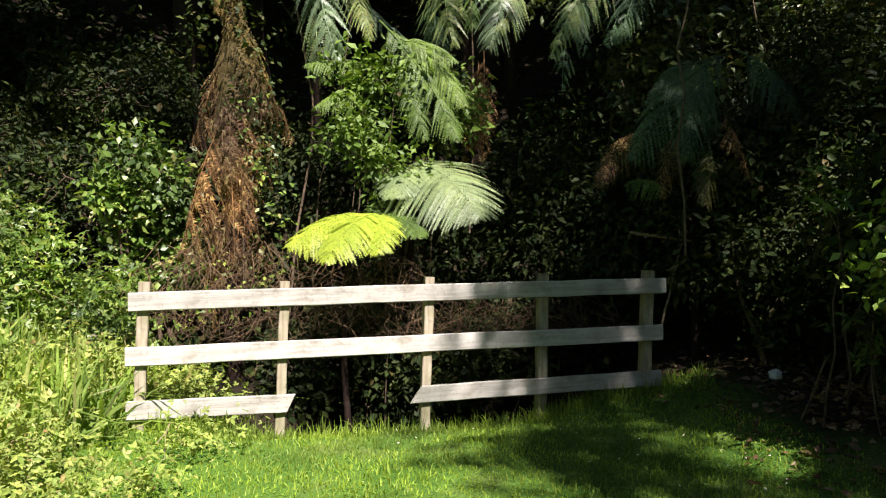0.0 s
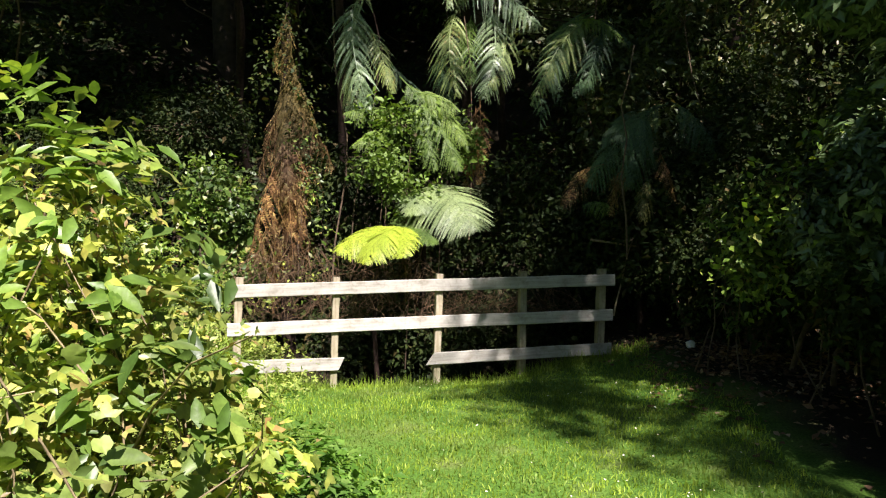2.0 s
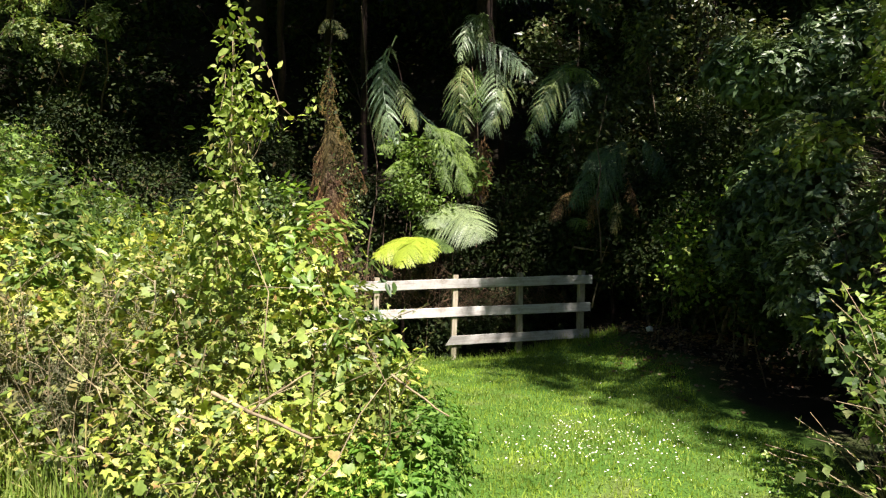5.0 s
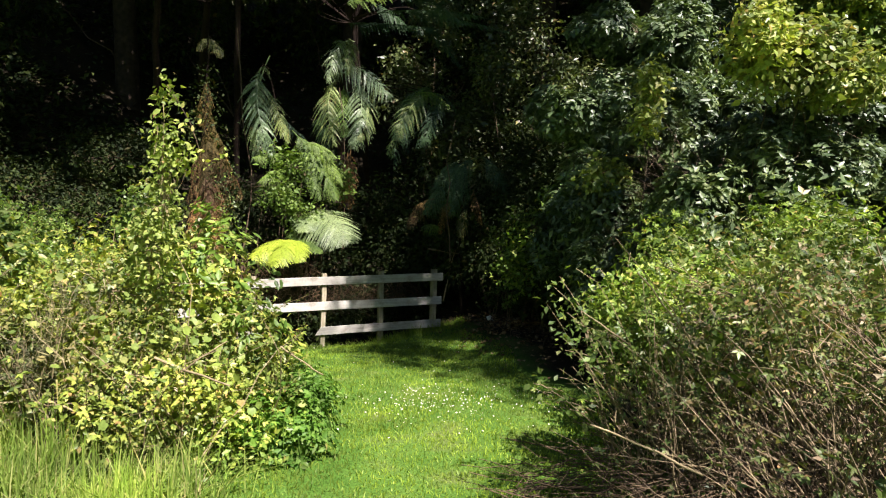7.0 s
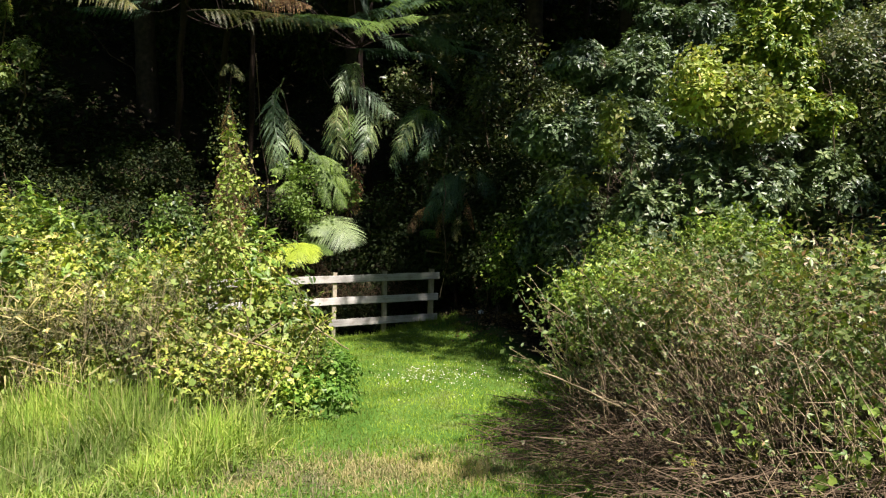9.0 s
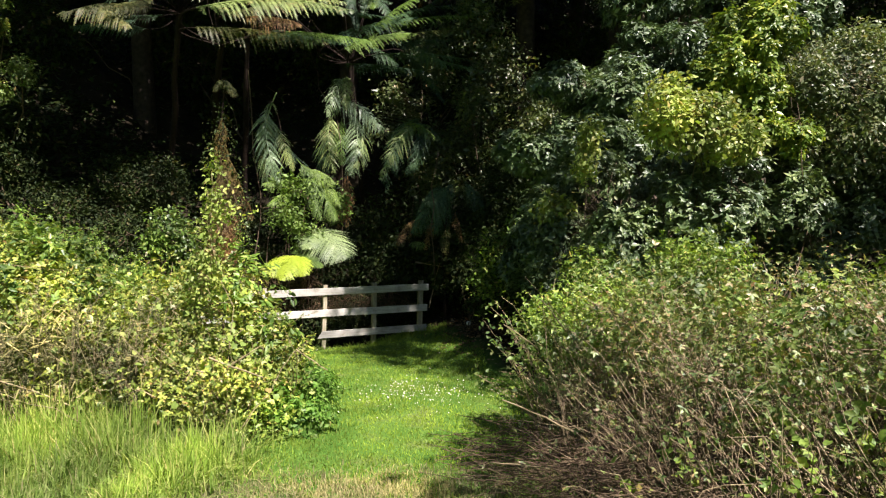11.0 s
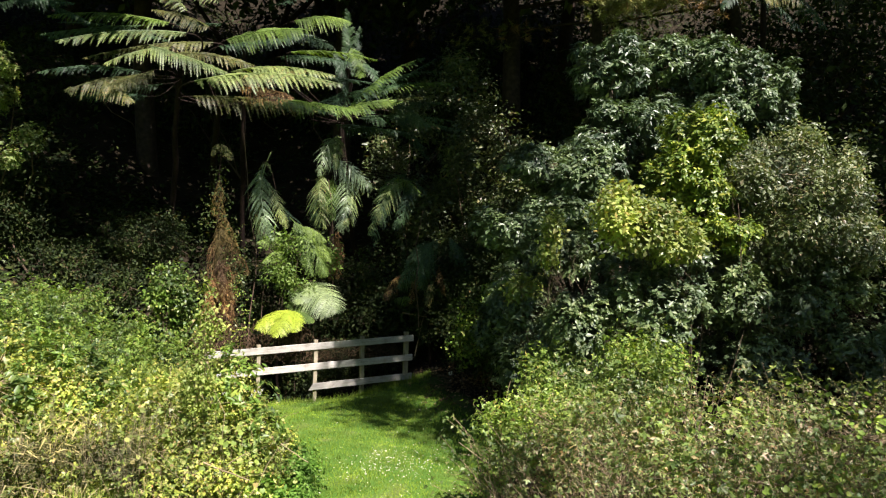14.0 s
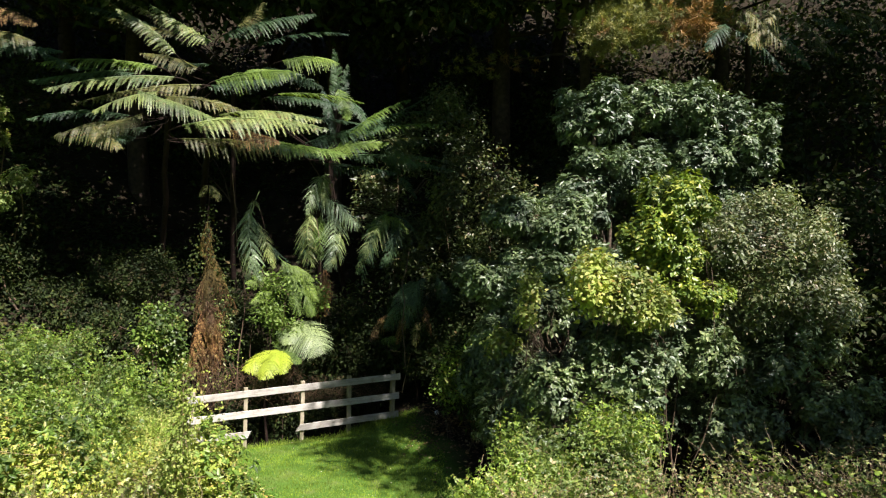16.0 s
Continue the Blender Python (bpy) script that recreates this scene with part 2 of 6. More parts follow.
def ground_mat():
    """Turf in the open; leafy mould from the fence back and under the shrubs, darkened by the shade put into its
    colour.
    """
    m, nt, b = shader("soil_and_turf", 0.95, 0.1)
    n = noise_tex(nt, 2.2, 6.0)
    f = noise_tex(nt, 60.0, 4.0)
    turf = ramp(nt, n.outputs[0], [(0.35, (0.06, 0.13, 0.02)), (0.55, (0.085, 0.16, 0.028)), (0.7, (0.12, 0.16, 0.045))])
    # Mould tone is near black, carrying the shade behind fence and shrubs.
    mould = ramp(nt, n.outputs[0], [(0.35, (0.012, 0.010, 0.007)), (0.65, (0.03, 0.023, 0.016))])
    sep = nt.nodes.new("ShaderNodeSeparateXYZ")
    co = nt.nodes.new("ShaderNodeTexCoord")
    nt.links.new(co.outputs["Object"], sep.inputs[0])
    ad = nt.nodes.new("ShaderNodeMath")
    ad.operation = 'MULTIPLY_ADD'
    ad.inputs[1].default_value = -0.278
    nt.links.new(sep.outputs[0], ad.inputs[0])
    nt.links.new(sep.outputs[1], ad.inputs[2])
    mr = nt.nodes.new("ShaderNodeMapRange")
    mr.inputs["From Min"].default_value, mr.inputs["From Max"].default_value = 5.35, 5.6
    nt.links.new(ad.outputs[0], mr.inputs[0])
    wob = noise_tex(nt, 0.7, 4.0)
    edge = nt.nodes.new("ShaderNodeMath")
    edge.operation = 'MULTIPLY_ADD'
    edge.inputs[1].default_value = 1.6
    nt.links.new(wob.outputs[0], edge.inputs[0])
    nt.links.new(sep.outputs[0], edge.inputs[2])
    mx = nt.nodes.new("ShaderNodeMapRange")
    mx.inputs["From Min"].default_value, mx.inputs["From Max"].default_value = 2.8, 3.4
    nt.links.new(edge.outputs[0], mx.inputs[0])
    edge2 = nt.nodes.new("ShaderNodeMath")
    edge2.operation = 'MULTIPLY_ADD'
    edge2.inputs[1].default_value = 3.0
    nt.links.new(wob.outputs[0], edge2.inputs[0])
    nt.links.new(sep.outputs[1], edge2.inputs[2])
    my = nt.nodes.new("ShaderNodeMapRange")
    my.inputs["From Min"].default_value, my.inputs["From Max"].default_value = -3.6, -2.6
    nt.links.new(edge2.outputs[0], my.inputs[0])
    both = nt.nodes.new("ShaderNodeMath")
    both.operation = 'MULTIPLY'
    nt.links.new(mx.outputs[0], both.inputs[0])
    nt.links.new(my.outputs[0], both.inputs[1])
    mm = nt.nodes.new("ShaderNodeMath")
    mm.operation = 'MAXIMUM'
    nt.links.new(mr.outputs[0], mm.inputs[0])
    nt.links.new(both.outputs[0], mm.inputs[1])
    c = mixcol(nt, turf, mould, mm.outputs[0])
    c = mixcol(nt, c, ramp(nt, f.outputs[0], [(0.3, (0.55, 0.55, 0.5)), (0.7, (1.3, 1.3, 1.2))]), 1.0, 'MULTIPLY')
    nt.links.new(c, b.inputs["Base Color"])
    bump(nt, b, f.outputs[0], 0.8, 0.02)
    return m


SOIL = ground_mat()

# ---- mesh tools ----


def np_mesh(name, verts, tris, mat, smooth=False):
    me = bpy.data.meshes.new(name)
    v = np.asarray(verts, dtype=np.float32).reshape(-1, 3)
    f = np.asarray(tris, dtype=np.int32).reshape(-1, 3)
    me.vertices.add(len(v))
    me.vertices.foreach_set("co", v.ravel())
    me.loops.add(f.size)
    me.loops.foreach_set("vertex_index", f.ravel())
    me.polygons.add(len(f))
    me.polygons.foreach_set("loop_start", np.arange(0, f.size, 3, dtype=np.int32))
    me.update(calc_edges=True)
    if smooth:
        me.polygons.foreach_set("use_smooth", np.ones(len(f), dtype=bool))
    me.materials.append(mat)
    return me


def thing(name, label, category, base, group=""):
    ob = new(name)
    ob.location = base
    ob.empty_display_size = 0.1
    return tagged(ob, label, category, group)


def sub(name, me, parent, label=""):
    """A mesh in world places, as a part of a thing that only stands off the origin."""
    ob = new(name, me)
    ob.parent = parent
    at = parent.location if parent.parent is None else parent.parent.location
    ob.matrix_parent_inverse = Matrix.Translation(-at)
    return tagged(ob, label) if label else ob


def unit(a):
    return a / np.maximum(np.linalg.norm(a, axis=-1, keepdims=True), 1e-9)


def smooth01(a, b, x):
    t = np.clip((x - a) / (b - a), 0, 1)
    return t * t * (3 - 2 * t)


def wave(x, y, k=1.0):
    return (np.sin(x * 1.7 * k + 0.6) * np.cos(y * 1.3 * k - 0.4) + 0.6 * np.sin(x * 3.1 * k - y * 2.3 * k + 1.1) + 0.35 * np.cos(x * 5.3 * k + y * 6.1 * k)) / 1.95


def H(x, y):
    """The height of the ground."""
    x, y = np.asarray(x, float), np.asarray(y, float)
    z = 0.12 + 0.02 * wave(x, y, 1.3)
    z = z - 0.05 * smooth01(3.5, 5.2, y) * smooth01(-2.0, -1.0, x) * (1 - smooth01(0.5, 1.5, x))
    z = z + 2.1 * smooth01(-2.2, -7.0, x) * smooth01(-1.0, 5.0, y)
    z = z + 0.26 * smooth01(1.4, 2.6, x) * smooth01(2.0, 4.5, y)
    z = z + 2.4 * smooth01(3.0, 9.0, x) * smooth01(-2.5, 3.0, y)
    z = z - 1.1 * np.exp(-((y - 6.1 - 0.27 * x) / 0.55) ** 2) * smooth01(-1.9, -1.0, x) * (1 - smooth01(0.2, 1.4, x))
    hill = np.clip(y - 7.0, 0, 26) * 0.82
    # Unseen rises behind and at the sides, added to block low sky light.
    z = z + np.clip(-y - 15, 0, 30) * 0.62 * smooth01(15, 20, -y) + np.clip(np.abs(x) - 17, 0, 30) * 0.55 * smooth01(17, 22, np.abs(x))
    return z + hill * (0.9 + 0.1 * wave(x * 0.4, y * 0.4))


LEAF = {
    "ovate": ([(0, 0, 0), (-0.27, 0.32, 0.05), (0.27, 0.32, 0.05), (0, 0.45, -0.03), (-0.2, 0.68, 0.02), (0.2, 0.68, 0.02), (0, 1, -0.12)],
              [(0, 3, 1), (0, 2, 3), (1, 3, 4), (3, 2, 5), (4, 3, 6), (3, 5, 6)]),
    "lance": ([(0, 0, 0), (-0.15, 0.4, 0.03), (0.15, 0.4, 0.03), (0, 0.5, -0.03), (0, 1, -0.14)],
              [(0, 3, 1), (0, 2, 3), (1, 3, 4), (3, 2, 4)]),
    "round": ([(0, 0, 0), (-0.4, 0.2, 0.05), (0.4, 0.2, 0.05), (0, 0.45, -0.04), (-0.36, 0.62, 0.03), (0.36, 0.62, 0.03), (0, 0.95, -0.06)],
              [(0, 3, 1), (0, 2, 3), (1, 3, 4), (3, 2, 5), (4, 3, 6), (3, 5, 6)]),
    "lobed": ([(0, 0.38, -0.05), (0, 0.1, 0), (-0.22, 0.0, 0.02), (-0.4, 0.14, 0.05), (-0.42, 0.34, 0.03), (-0.45, 0.55, 0.05), (-0.28, 0.74, 0.03), (-0.1, 0.8, 0.0), (0, 0.95, -0.06), (0.1, 0.8, 0.0), (0.28, 0.74, 0.03), (0.45, 0.55, 0.05), (0.42, 0.34, 0.03), (0.4, 0.14, 0.05), (0.22, 0.0, 0.02)],
              [(0, k % 14 + 1, (k + 1) % 14 + 1) for k in range(14)]),
}
LEAF["broad"] = ([(0, 0, 0), (-0.3, 0.42, 0.05), (0.3, 0.42, 0.05), (0, 0.5, -0.03), (0, 1, -0.12)], LEAF["lance"][1])
LEAF["needle"] = ([(-0.045, 0, 0), (0.045, 0, 0), (0, 1, -0.08)], [(0, 1, 2)])
LEAF["spine"] = ([(-0.075, 0, 0), (0.075, 0, 0), (0, 1, -0.05)], [(0, 1, 2)])
LEAF["rhomb"] = ([(0, 0, 0), (-0.25, 0.42, 0.06), (0, 1, -0.1), (0.25, 0.42, 0.06)], [(0, 3, 2), (0, 2, 1)])
LEAF["trio"] = (
    [tuple(np.array(v) * 0.62 + np.array((0, 0.38, 0))) for v in LEAF["rhomb"][0]]
    + [(0.52 * (v[0] * 0.35 - v[1] * 0.94), 0.36 + 0.52 * (v[0] * 0.94 + v[1] * 0.35), 0.52 * v[2]) for v in LEAF["rhomb"][0]]
    + [(0.52 * (v[0] * 0.35 + v[1] * 0.94), 0.36 + 0.52 * (-v[0] * 0.94 + v[1] * 0.35), 0.52 * v[2]) for v in LEAF["rhomb"][0]],
    [tuple(i + 4 * j for i in f) for j in range(3) for f in LEAF["rhomb"][1]])


LEAF["trefoil"] = (
    [tuple(np.array(v) * 0.66 + np.array((0, 0.34, 0))) for v in LEAF["broad"][0]]
    + [(0.56 * (v[0] * 0.35 - v[1] * 0.94), 0.34 + 0.56 * (v[0] * 0.94 + v[1] * 0.35), 0.56 * v[2]) for v in LEAF["broad"][0]]
    + [(0.56 * (v[0] * 0.35 + v[1] * 0.94), 0.34 + 0.56 * (-v[0] * 0.94 + v[1] * 0.35), 0.56 * v[2]) for v in LEAF["broad"][0]],
    [tuple(i + 5 * j for i in f) for j in range(3) for f in LEAF["broad"][1]])


def leaves(pts, nrm, along, size, kind, stretch=1.0):
    """Leaf vertices and triangles at pts; nrm: their upper side; along: the way they point."""
    tv, tf = np.array(LEAF[kind][0]), np.array(LEAF[kind][1])
    z = unit(nrm)
    y = unit(along - z * np.sum(along * z, axis=1, keepdims=True))
    x = np.cross(y, z)
    s = size[:, None, None]
    v = pts[:, None, :] + s * (tv[None, :, 0:1] * x[:, None, :] + tv[None, :, 1:2] * stretch * y[:, None, :] + tv[None, :, 2:3] * z[:, None, :])
    f = tf[None] + (np.arange(len(pts)) * len(tv))[:, None, None]
    return v.reshape(-1, 3), f.reshape(-1, 3)


def tubes(lines, sides=3):
    """lines: list of (points, radii)."""
    V, F, n0 = [], [], 0
    for P, R in lines:
        P = np.asarray(P, float)
        n = len(P)
        t = unit(np.gradient(P, axis=0))
        ref = np.where(np.abs(t[:, 2:3]) > 0.9, np.array([[1.0, 0, 0]]), np.array([[0, 0, 1.0]]))
        a = unit(np.cross(t, ref))
        b = np.cross(t, a)
        ang = np.arange(sides) * 2 * np.pi / sides
        ring = P[:, None] + np.asarray(R)[:, None, None] * (np.cos(ang)[None, :, None] * a[:, None] + np.sin(ang)[None, :, None] * b[:, None])
        V.append(ring.reshape(-1, 3))
        i = np.arange(n - 1)[:, None] * sides + np.arange(sides)[None]
        j = np.arange(n - 1)[:, None] * sides + (np.arange(sides)[None] + 1) % sides
        q = np.stack([i, j, j + sides, i, j + sides, i + sides], -1).reshape(-1, 3) + n0
        F.append(q)
        n0 += n * sides
    return np.concatenate(V), np.concatenate(F)


def limb(a, b, r0, r1, rng, bend=0.15, n=5, sag=0.0):
    a, b = np.asarray(a, float), np.asarray(b, float)
    t = np.linspace(0, 1, n)[:, None]
    d = np.linalg.norm(b - a)
    off = rng.normal(0, bend * d, 3)
    off2 = rng.normal(0, bend * 0.4 * d, (n, 3)) * (t * (1 - t)) * 2
    P = a + (b - a) * t + off * (t * (1 - t)) * 2 + off2
    P[:, 2] += sag * d * (t * (1 - t))[:, 0] * 4
    return P, np.linspace(r0, r1, n)


def mass(lumps, n, rng, clump=14, spread=0.09, depth=0.35, rough=0.25):
    """Leaf places in clumps near the skin of a heap of rounded lumps, with the outward way; also the clumps' own places."""
    L = np.array(lumps, float)
    area = (L[:, 3] * L[:, 4] + L[:, 3] * L[:, 5] + L[:, 4] * L[:, 5])
    nc = max(8, n // clump)
    got_p, got_n = [], []
    need = nc
    while need > 0:
        k = rng.choice(len(L), need * 2, p=area / area.sum())
        d = unit(rng.normal(0, 1, (need * 2, 3)))
        rr = 1 - depth * rng.random(need * 2) ** 1.6
        wob = 1 + rough * (np.sin(d[:, 0] * 5 + k) * np.sin(d[:, 1] * 5.7 + 2 * k) + 0.6 * np.sin(d[:, 2] * 9 + d[:, 0] * 7 + 3 * k))
        p = L[k, :3] + d * L[k, 3:6] * (rr * wob)[:, None]
        nn = unit(d / L[k, 3:6])
        inside = np.zeros(len(p), bool)
        for j in range(len(L)):
            q = np.sum(((p - L[j, :3]) / L[j, 3:6]) ** 2, axis=1)
            inside |= (q < 0.4) & (k != j)
        ok = ~inside & (p[:, 2] > H(p[:, 0], p[:, 1]) + 0.03)
        p, nn = p[ok][:need], nn[ok][:need]
        got_p.append(p)
        got_n.append(nn)
        need -= len(p)
    C, N = np.concatenate(got_p), np.concatenate(got_n)
    per = n // nc + 1
    pts = np.repeat(C, per, axis=0) + rng.normal(0, spread, (nc * per, 3))
    return pts, np.repeat(N, per, axis=0), C, N


def foliage(name, lumps, n, kind, size, mat, rng, clump=14, spread=0.09, depth=0.35, up=0.7, rnd=0.7, droop=0.2, rough=0.25, stretch=1.0, rosette=False):
    pts, nrm, C, N = mass(lumps, n, rng, clump, 0.018 if rosette else spread, depth, rough)
    ok = pts[:, 2] > H(pts[:, 0], pts[:, 1]) + 0.01
    pts, nrm = pts[ok], nrm[ok]
    m = len(pts)
    if rosette:
        ax = unit(nrm * 0.8 + np.array([0, 0, 0.6]) + rng.normal(0, 0.15, (m, 3)))
        y = rng.normal(0, 1, (m, 3))
        y = unit(y - ax * np.sum(y * ax, axis=1, keepdims=True)) + ax * rng.uniform(-0.1, 0.7, (m, 1))
        z = ax + rng.normal(0, 0.3, (m, 3))
    else:
        z = nrm * 0.7 + np.array([0, 0, up]) + rng.normal(0, rnd, (m, 3))
        y = nrm * 0.5 + rng.normal(0, 0.8, (m, 3)) - np.array([0, 0, droop])
    s = size * rng.uniform(0.55, 1.3, m) * np.where(rng.random(m) < 0.12, 1.4, 1.0)
    v, f = leaves(pts, z, y, s, kind, stretch)
    return np_mesh(name, v, f, mat), C


def add_stems(th, lines, mat, name="stem"):
    for P, R in lines:
        sub(name, np_mesh(name, *tubes([(P, R)], 6), mat, True), th)


def stuffed(name, v, f, mat, th, label=""):
    return tagged(sub(name, np_mesh(name, v, f, mat), th, label), kind="stuff")


def lobed(lumps, rng, k=7):
    """Breaks rounded lumps up into smaller uneven lobes, so that the outline gets hollows and sprays."""
    out = []
    for l in lumps:
        l = np.array(l, float)
        out.append((*l[:3], *(l[3:] * 0.7)))
        if l[3:].max() < 0.3:
            continue
        for _ in range(k):
            d = unit(rng.normal(0, 1, 3) + (0, -0.15, 0.25))
            f = rng.uniform(0.28, 0.5)
            c = l[:3] + d * l[3:] * (1.02 - f * rng.uniform(0.55, 0.95))
            out.append((*c, *(np.maximum(l[3:], 0.6 * l[3:].mean()) * f * rng.uniform(0.8, 1.2, 3))))
    return out


def shrub(name, label, category, lumps, n, kind, size, mat, twig, seed, stems=9, twigs=140, rstem=0.025, base=None, group="", more=(), lobes=8, rooted=False, stem_mat=None, **kw):
    """A bush: stems from the ground, twigs to the clumps, and its leaves. more: further leaves (lumps, n, kind, size, material)."""
    rng = np.random.default_rng(seed)
    L = np.array(lumps, float)
    if base is None:
        base = L[:, :2].mean(axis=0)
    b = np.array((base[0], base[1], float(H(base[0], base[1]))))
    th = thing(name, label, category, b, group)
    me, C = foliage("foliage", lobed(lumps, rng, lobes) if lobes else lumps, n, kind, size, mat, rng, **kw)
    lines, heads = [], []
    for i in range(stems):
        l = L[i % len(L)]
        foot = np.array([b[0] * 0.4 + l[0] * 0.6, b[1] * 0.4 + l[1] * 0.6, 0]) + np.append(rng.normal(0, 0.15, 2), 0)
        if rooted:
            foot[:2] = b[:2] + rng.normal(0, 0.5, 2)
        foot[2] = float(H(foot[0], foot[1])) - 0.05
        head = l[:3] + rng.normal(0, 0.25, 3) * l[3:6]
        head[2] = max(head[2], foot[2] + 0.25)
        lines.append(limb(foot, head, rstem, rstem * 0.45, rng, 0.12, 6))
        heads.append(head)
    heads = np.array(heads)
    add_stems(th, lines, stem_mat or twig)
    pick = C[rng.choice(len(C), min(twigs, len(C)), replace=False)]
    tl = []
    for c in pick:
        h = heads[np.argmin(np.sum((heads - c) ** 2, axis=1))]
        tl.append(limb(h, c + (c - h) * 0.06, rstem * 0.4, 0.002, rng, 0.14, 5))
    stuffed("twig", *tubes(tl, 3), twig, th)
    tagged(sub("foliage", me, th), kind="stuff")
    for mo in more:
        me2, _ = foliage("foliage", *mo[:4], mo[4], rng, **(mo[5] if len(mo) > 5 else kw))
        tagged(sub("foliage", me2, th), kind="stuff")
    return th


def canes(th, spots, n, rng, mat, leafmat, length=(0.8, 1.6), lean=(-0.5, 0.0), leaf=0.07, per=10, r=0.006, start=0.4, kind="trio", keep=None):
    """Arching canes out of the ground over round spots (x, y, radius), with leaves along their upper part."""
    S = np.array(spots, float)
    k = rng.choice(len(S), n, p=S[:, 2] ** 2 / np.sum(S[:, 2] ** 2))
    a, d = rng.uniform(0, 2 * np.pi, n), np.sqrt(rng.random(n))
    fx, fy = S[k, 0] + S[k, 2] * d * np.cos(a), S[k, 1] + S[k, 2] * d * np.sin(a)
    fz = H(fx, fy) - 0.03
    lines, LP, LD = [], [], []
    for i in range(n):
        ln = rng.uniform(*length)
        ang = rng.uniform(0, 2 * np.pi)
        sp = rng.uniform(0.1, 0.85)
        way = np.array([lean[0] + sp * math.cos(ang), lean[1] + sp * math.sin(ang), 1.0])
        way /= np.linalg.norm(way)
        t = np.linspace(0, 1, 7)[:, None]
        P = np.array([fx[i], fy[i], fz[i]]) + way * t * ln
        fall = rng.uniform(0.0, 0.35)
        P[:, 2] -= (fall * ln * t ** 2.4)[:, 0]
        P[:, :2] += way[:2] * (0.5 * fall * ln * t ** 2)
        P += rng.normal(0, 0.1 * ln, 3) * (t * (1 - t)) * 2.5 + rng.normal(0, 0.018 * ln, P.shape) * t
        if keep and not keep(P[-1]):
            continue
        lines.append((P, np.linspace(r, r * 0.35, 7)))
        if per:
            m = rng.poisson(per)
            u = start + (1 - start) * rng.random(m) ** 0.8
            j = np.minimum((u * 6).astype(int), 5)
            w = (u * 6 - j)[:, None]
            LP.append(P[j] * (1 - w) + P[j + 1] * w)
    stuffed("cane", *tubes(lines, 3), mat, th)
    if per:
        LP = np.concatenate(LP)
        m = len(LP)
        v, f = leaves(LP, rng.normal(0, 0.6, (m, 3)) + np.array([0, -0.15, 1.0]), rng.normal(0, 1, (m, 3)), leaf * rng.uniform(0.5, 1.3, m), kind)
        stuffed("cane_leaf", v, f, leafmat, th)


def plumes(name, label, spots, height, n, seed):
    """A heath shrub: many thin upright sprigs set with fine needles."""
    rng = np.random.default_rng(seed)
    S = np.array(spots, float)
    th = thing(name, label, "shrub", (S[0, 0], S[0, 1], float(H(S[0, 0], S[0, 1]))), "heath shrubs")
    lines, Q, D = [], [], []
    for i in range(n):
        sx, sy, sr = S[i % len(S)]
        a, d = rng.uniform(0, 2 * np.pi), sr * math.sqrt(rng.random())
        x, y = sx + d * math.cos(a), sy + d * math.sin(a)
        z = float(H(x, y))
        hh = rng.uniform(*height)
        P, R = limb((x, y, z - 0.03), (x + rng.normal(0, 0.14), y + rng.normal(-0.08, 0.12), z + hh), 0.005, 0.0015, rng, 0.06, 7)
        lines.append((P, R))
        for b in range(7):
            u = rng.uniform(2.0, 5.8)
            k = int(u)
            o = P[k] + (P[k + 1] - P[k]) * (u - k)
            w = unit(rng.normal(0, 0.5, 3) + (0, -0.1, 0.9)) * rng.uniform(0.12, 0.3)
            lines.append(limb(o, o + w, 0.002, 0.001, rng, 0.08, 4))
            m = 46
            v = rng.random((m, 1))
            Q.append(o + w * v)
            D.append(unit(w) * 0.8 + rng.normal(0, 0.6, (m, 3)))
    stuffed("sprig", *tubes(lines, 3), TWIG, th)
    Q, D = np.concatenate(Q), np.concatenate(D)
    stuffed("needles", *leaves(Q, rng.normal(0, 1, Q.shape), D, rng.uniform(0.02, 0.05, len(Q)), "spine"), HEATH, th)
    return th


def blades(pts, height, width, rng, lean=0.5):
    """Grass blades at pts: two bent segments each."""
    n = len(pts)
    a = rng.uniform(0, 2 * np.pi, n)
    side = np.stack([np.cos(a), np.sin(a), np.zeros(n)], -1)
    b = rng.uniform(0, 2 * np.pi, n)
    l = np.abs(rng.normal(0, lean, n))
    tip = np.stack([np.cos(b) * l, np.sin(b) * l, np.maximum(1 - 0.45 * l, 0.25)], -1) * height[:, None]
    mid = tip * 0.5 + np.array([0, 0, 0.14]) * height[:, None]
    w = (width * rng.uniform(0.7, 1.3, n))[:, None]
    v = np.stack([pts - side * w, pts + side * w, pts + mid - side * w * 0.8, pts + mid + side * w * 0.8, pts + tip], 1)
    f = np.array([(0, 1, 3), (0, 3, 2), (2, 3, 4)])[None] + (np.arange(n) * 5)[:, None, None]
    return v.reshape(-1, 3), f.reshape(-1, 3)


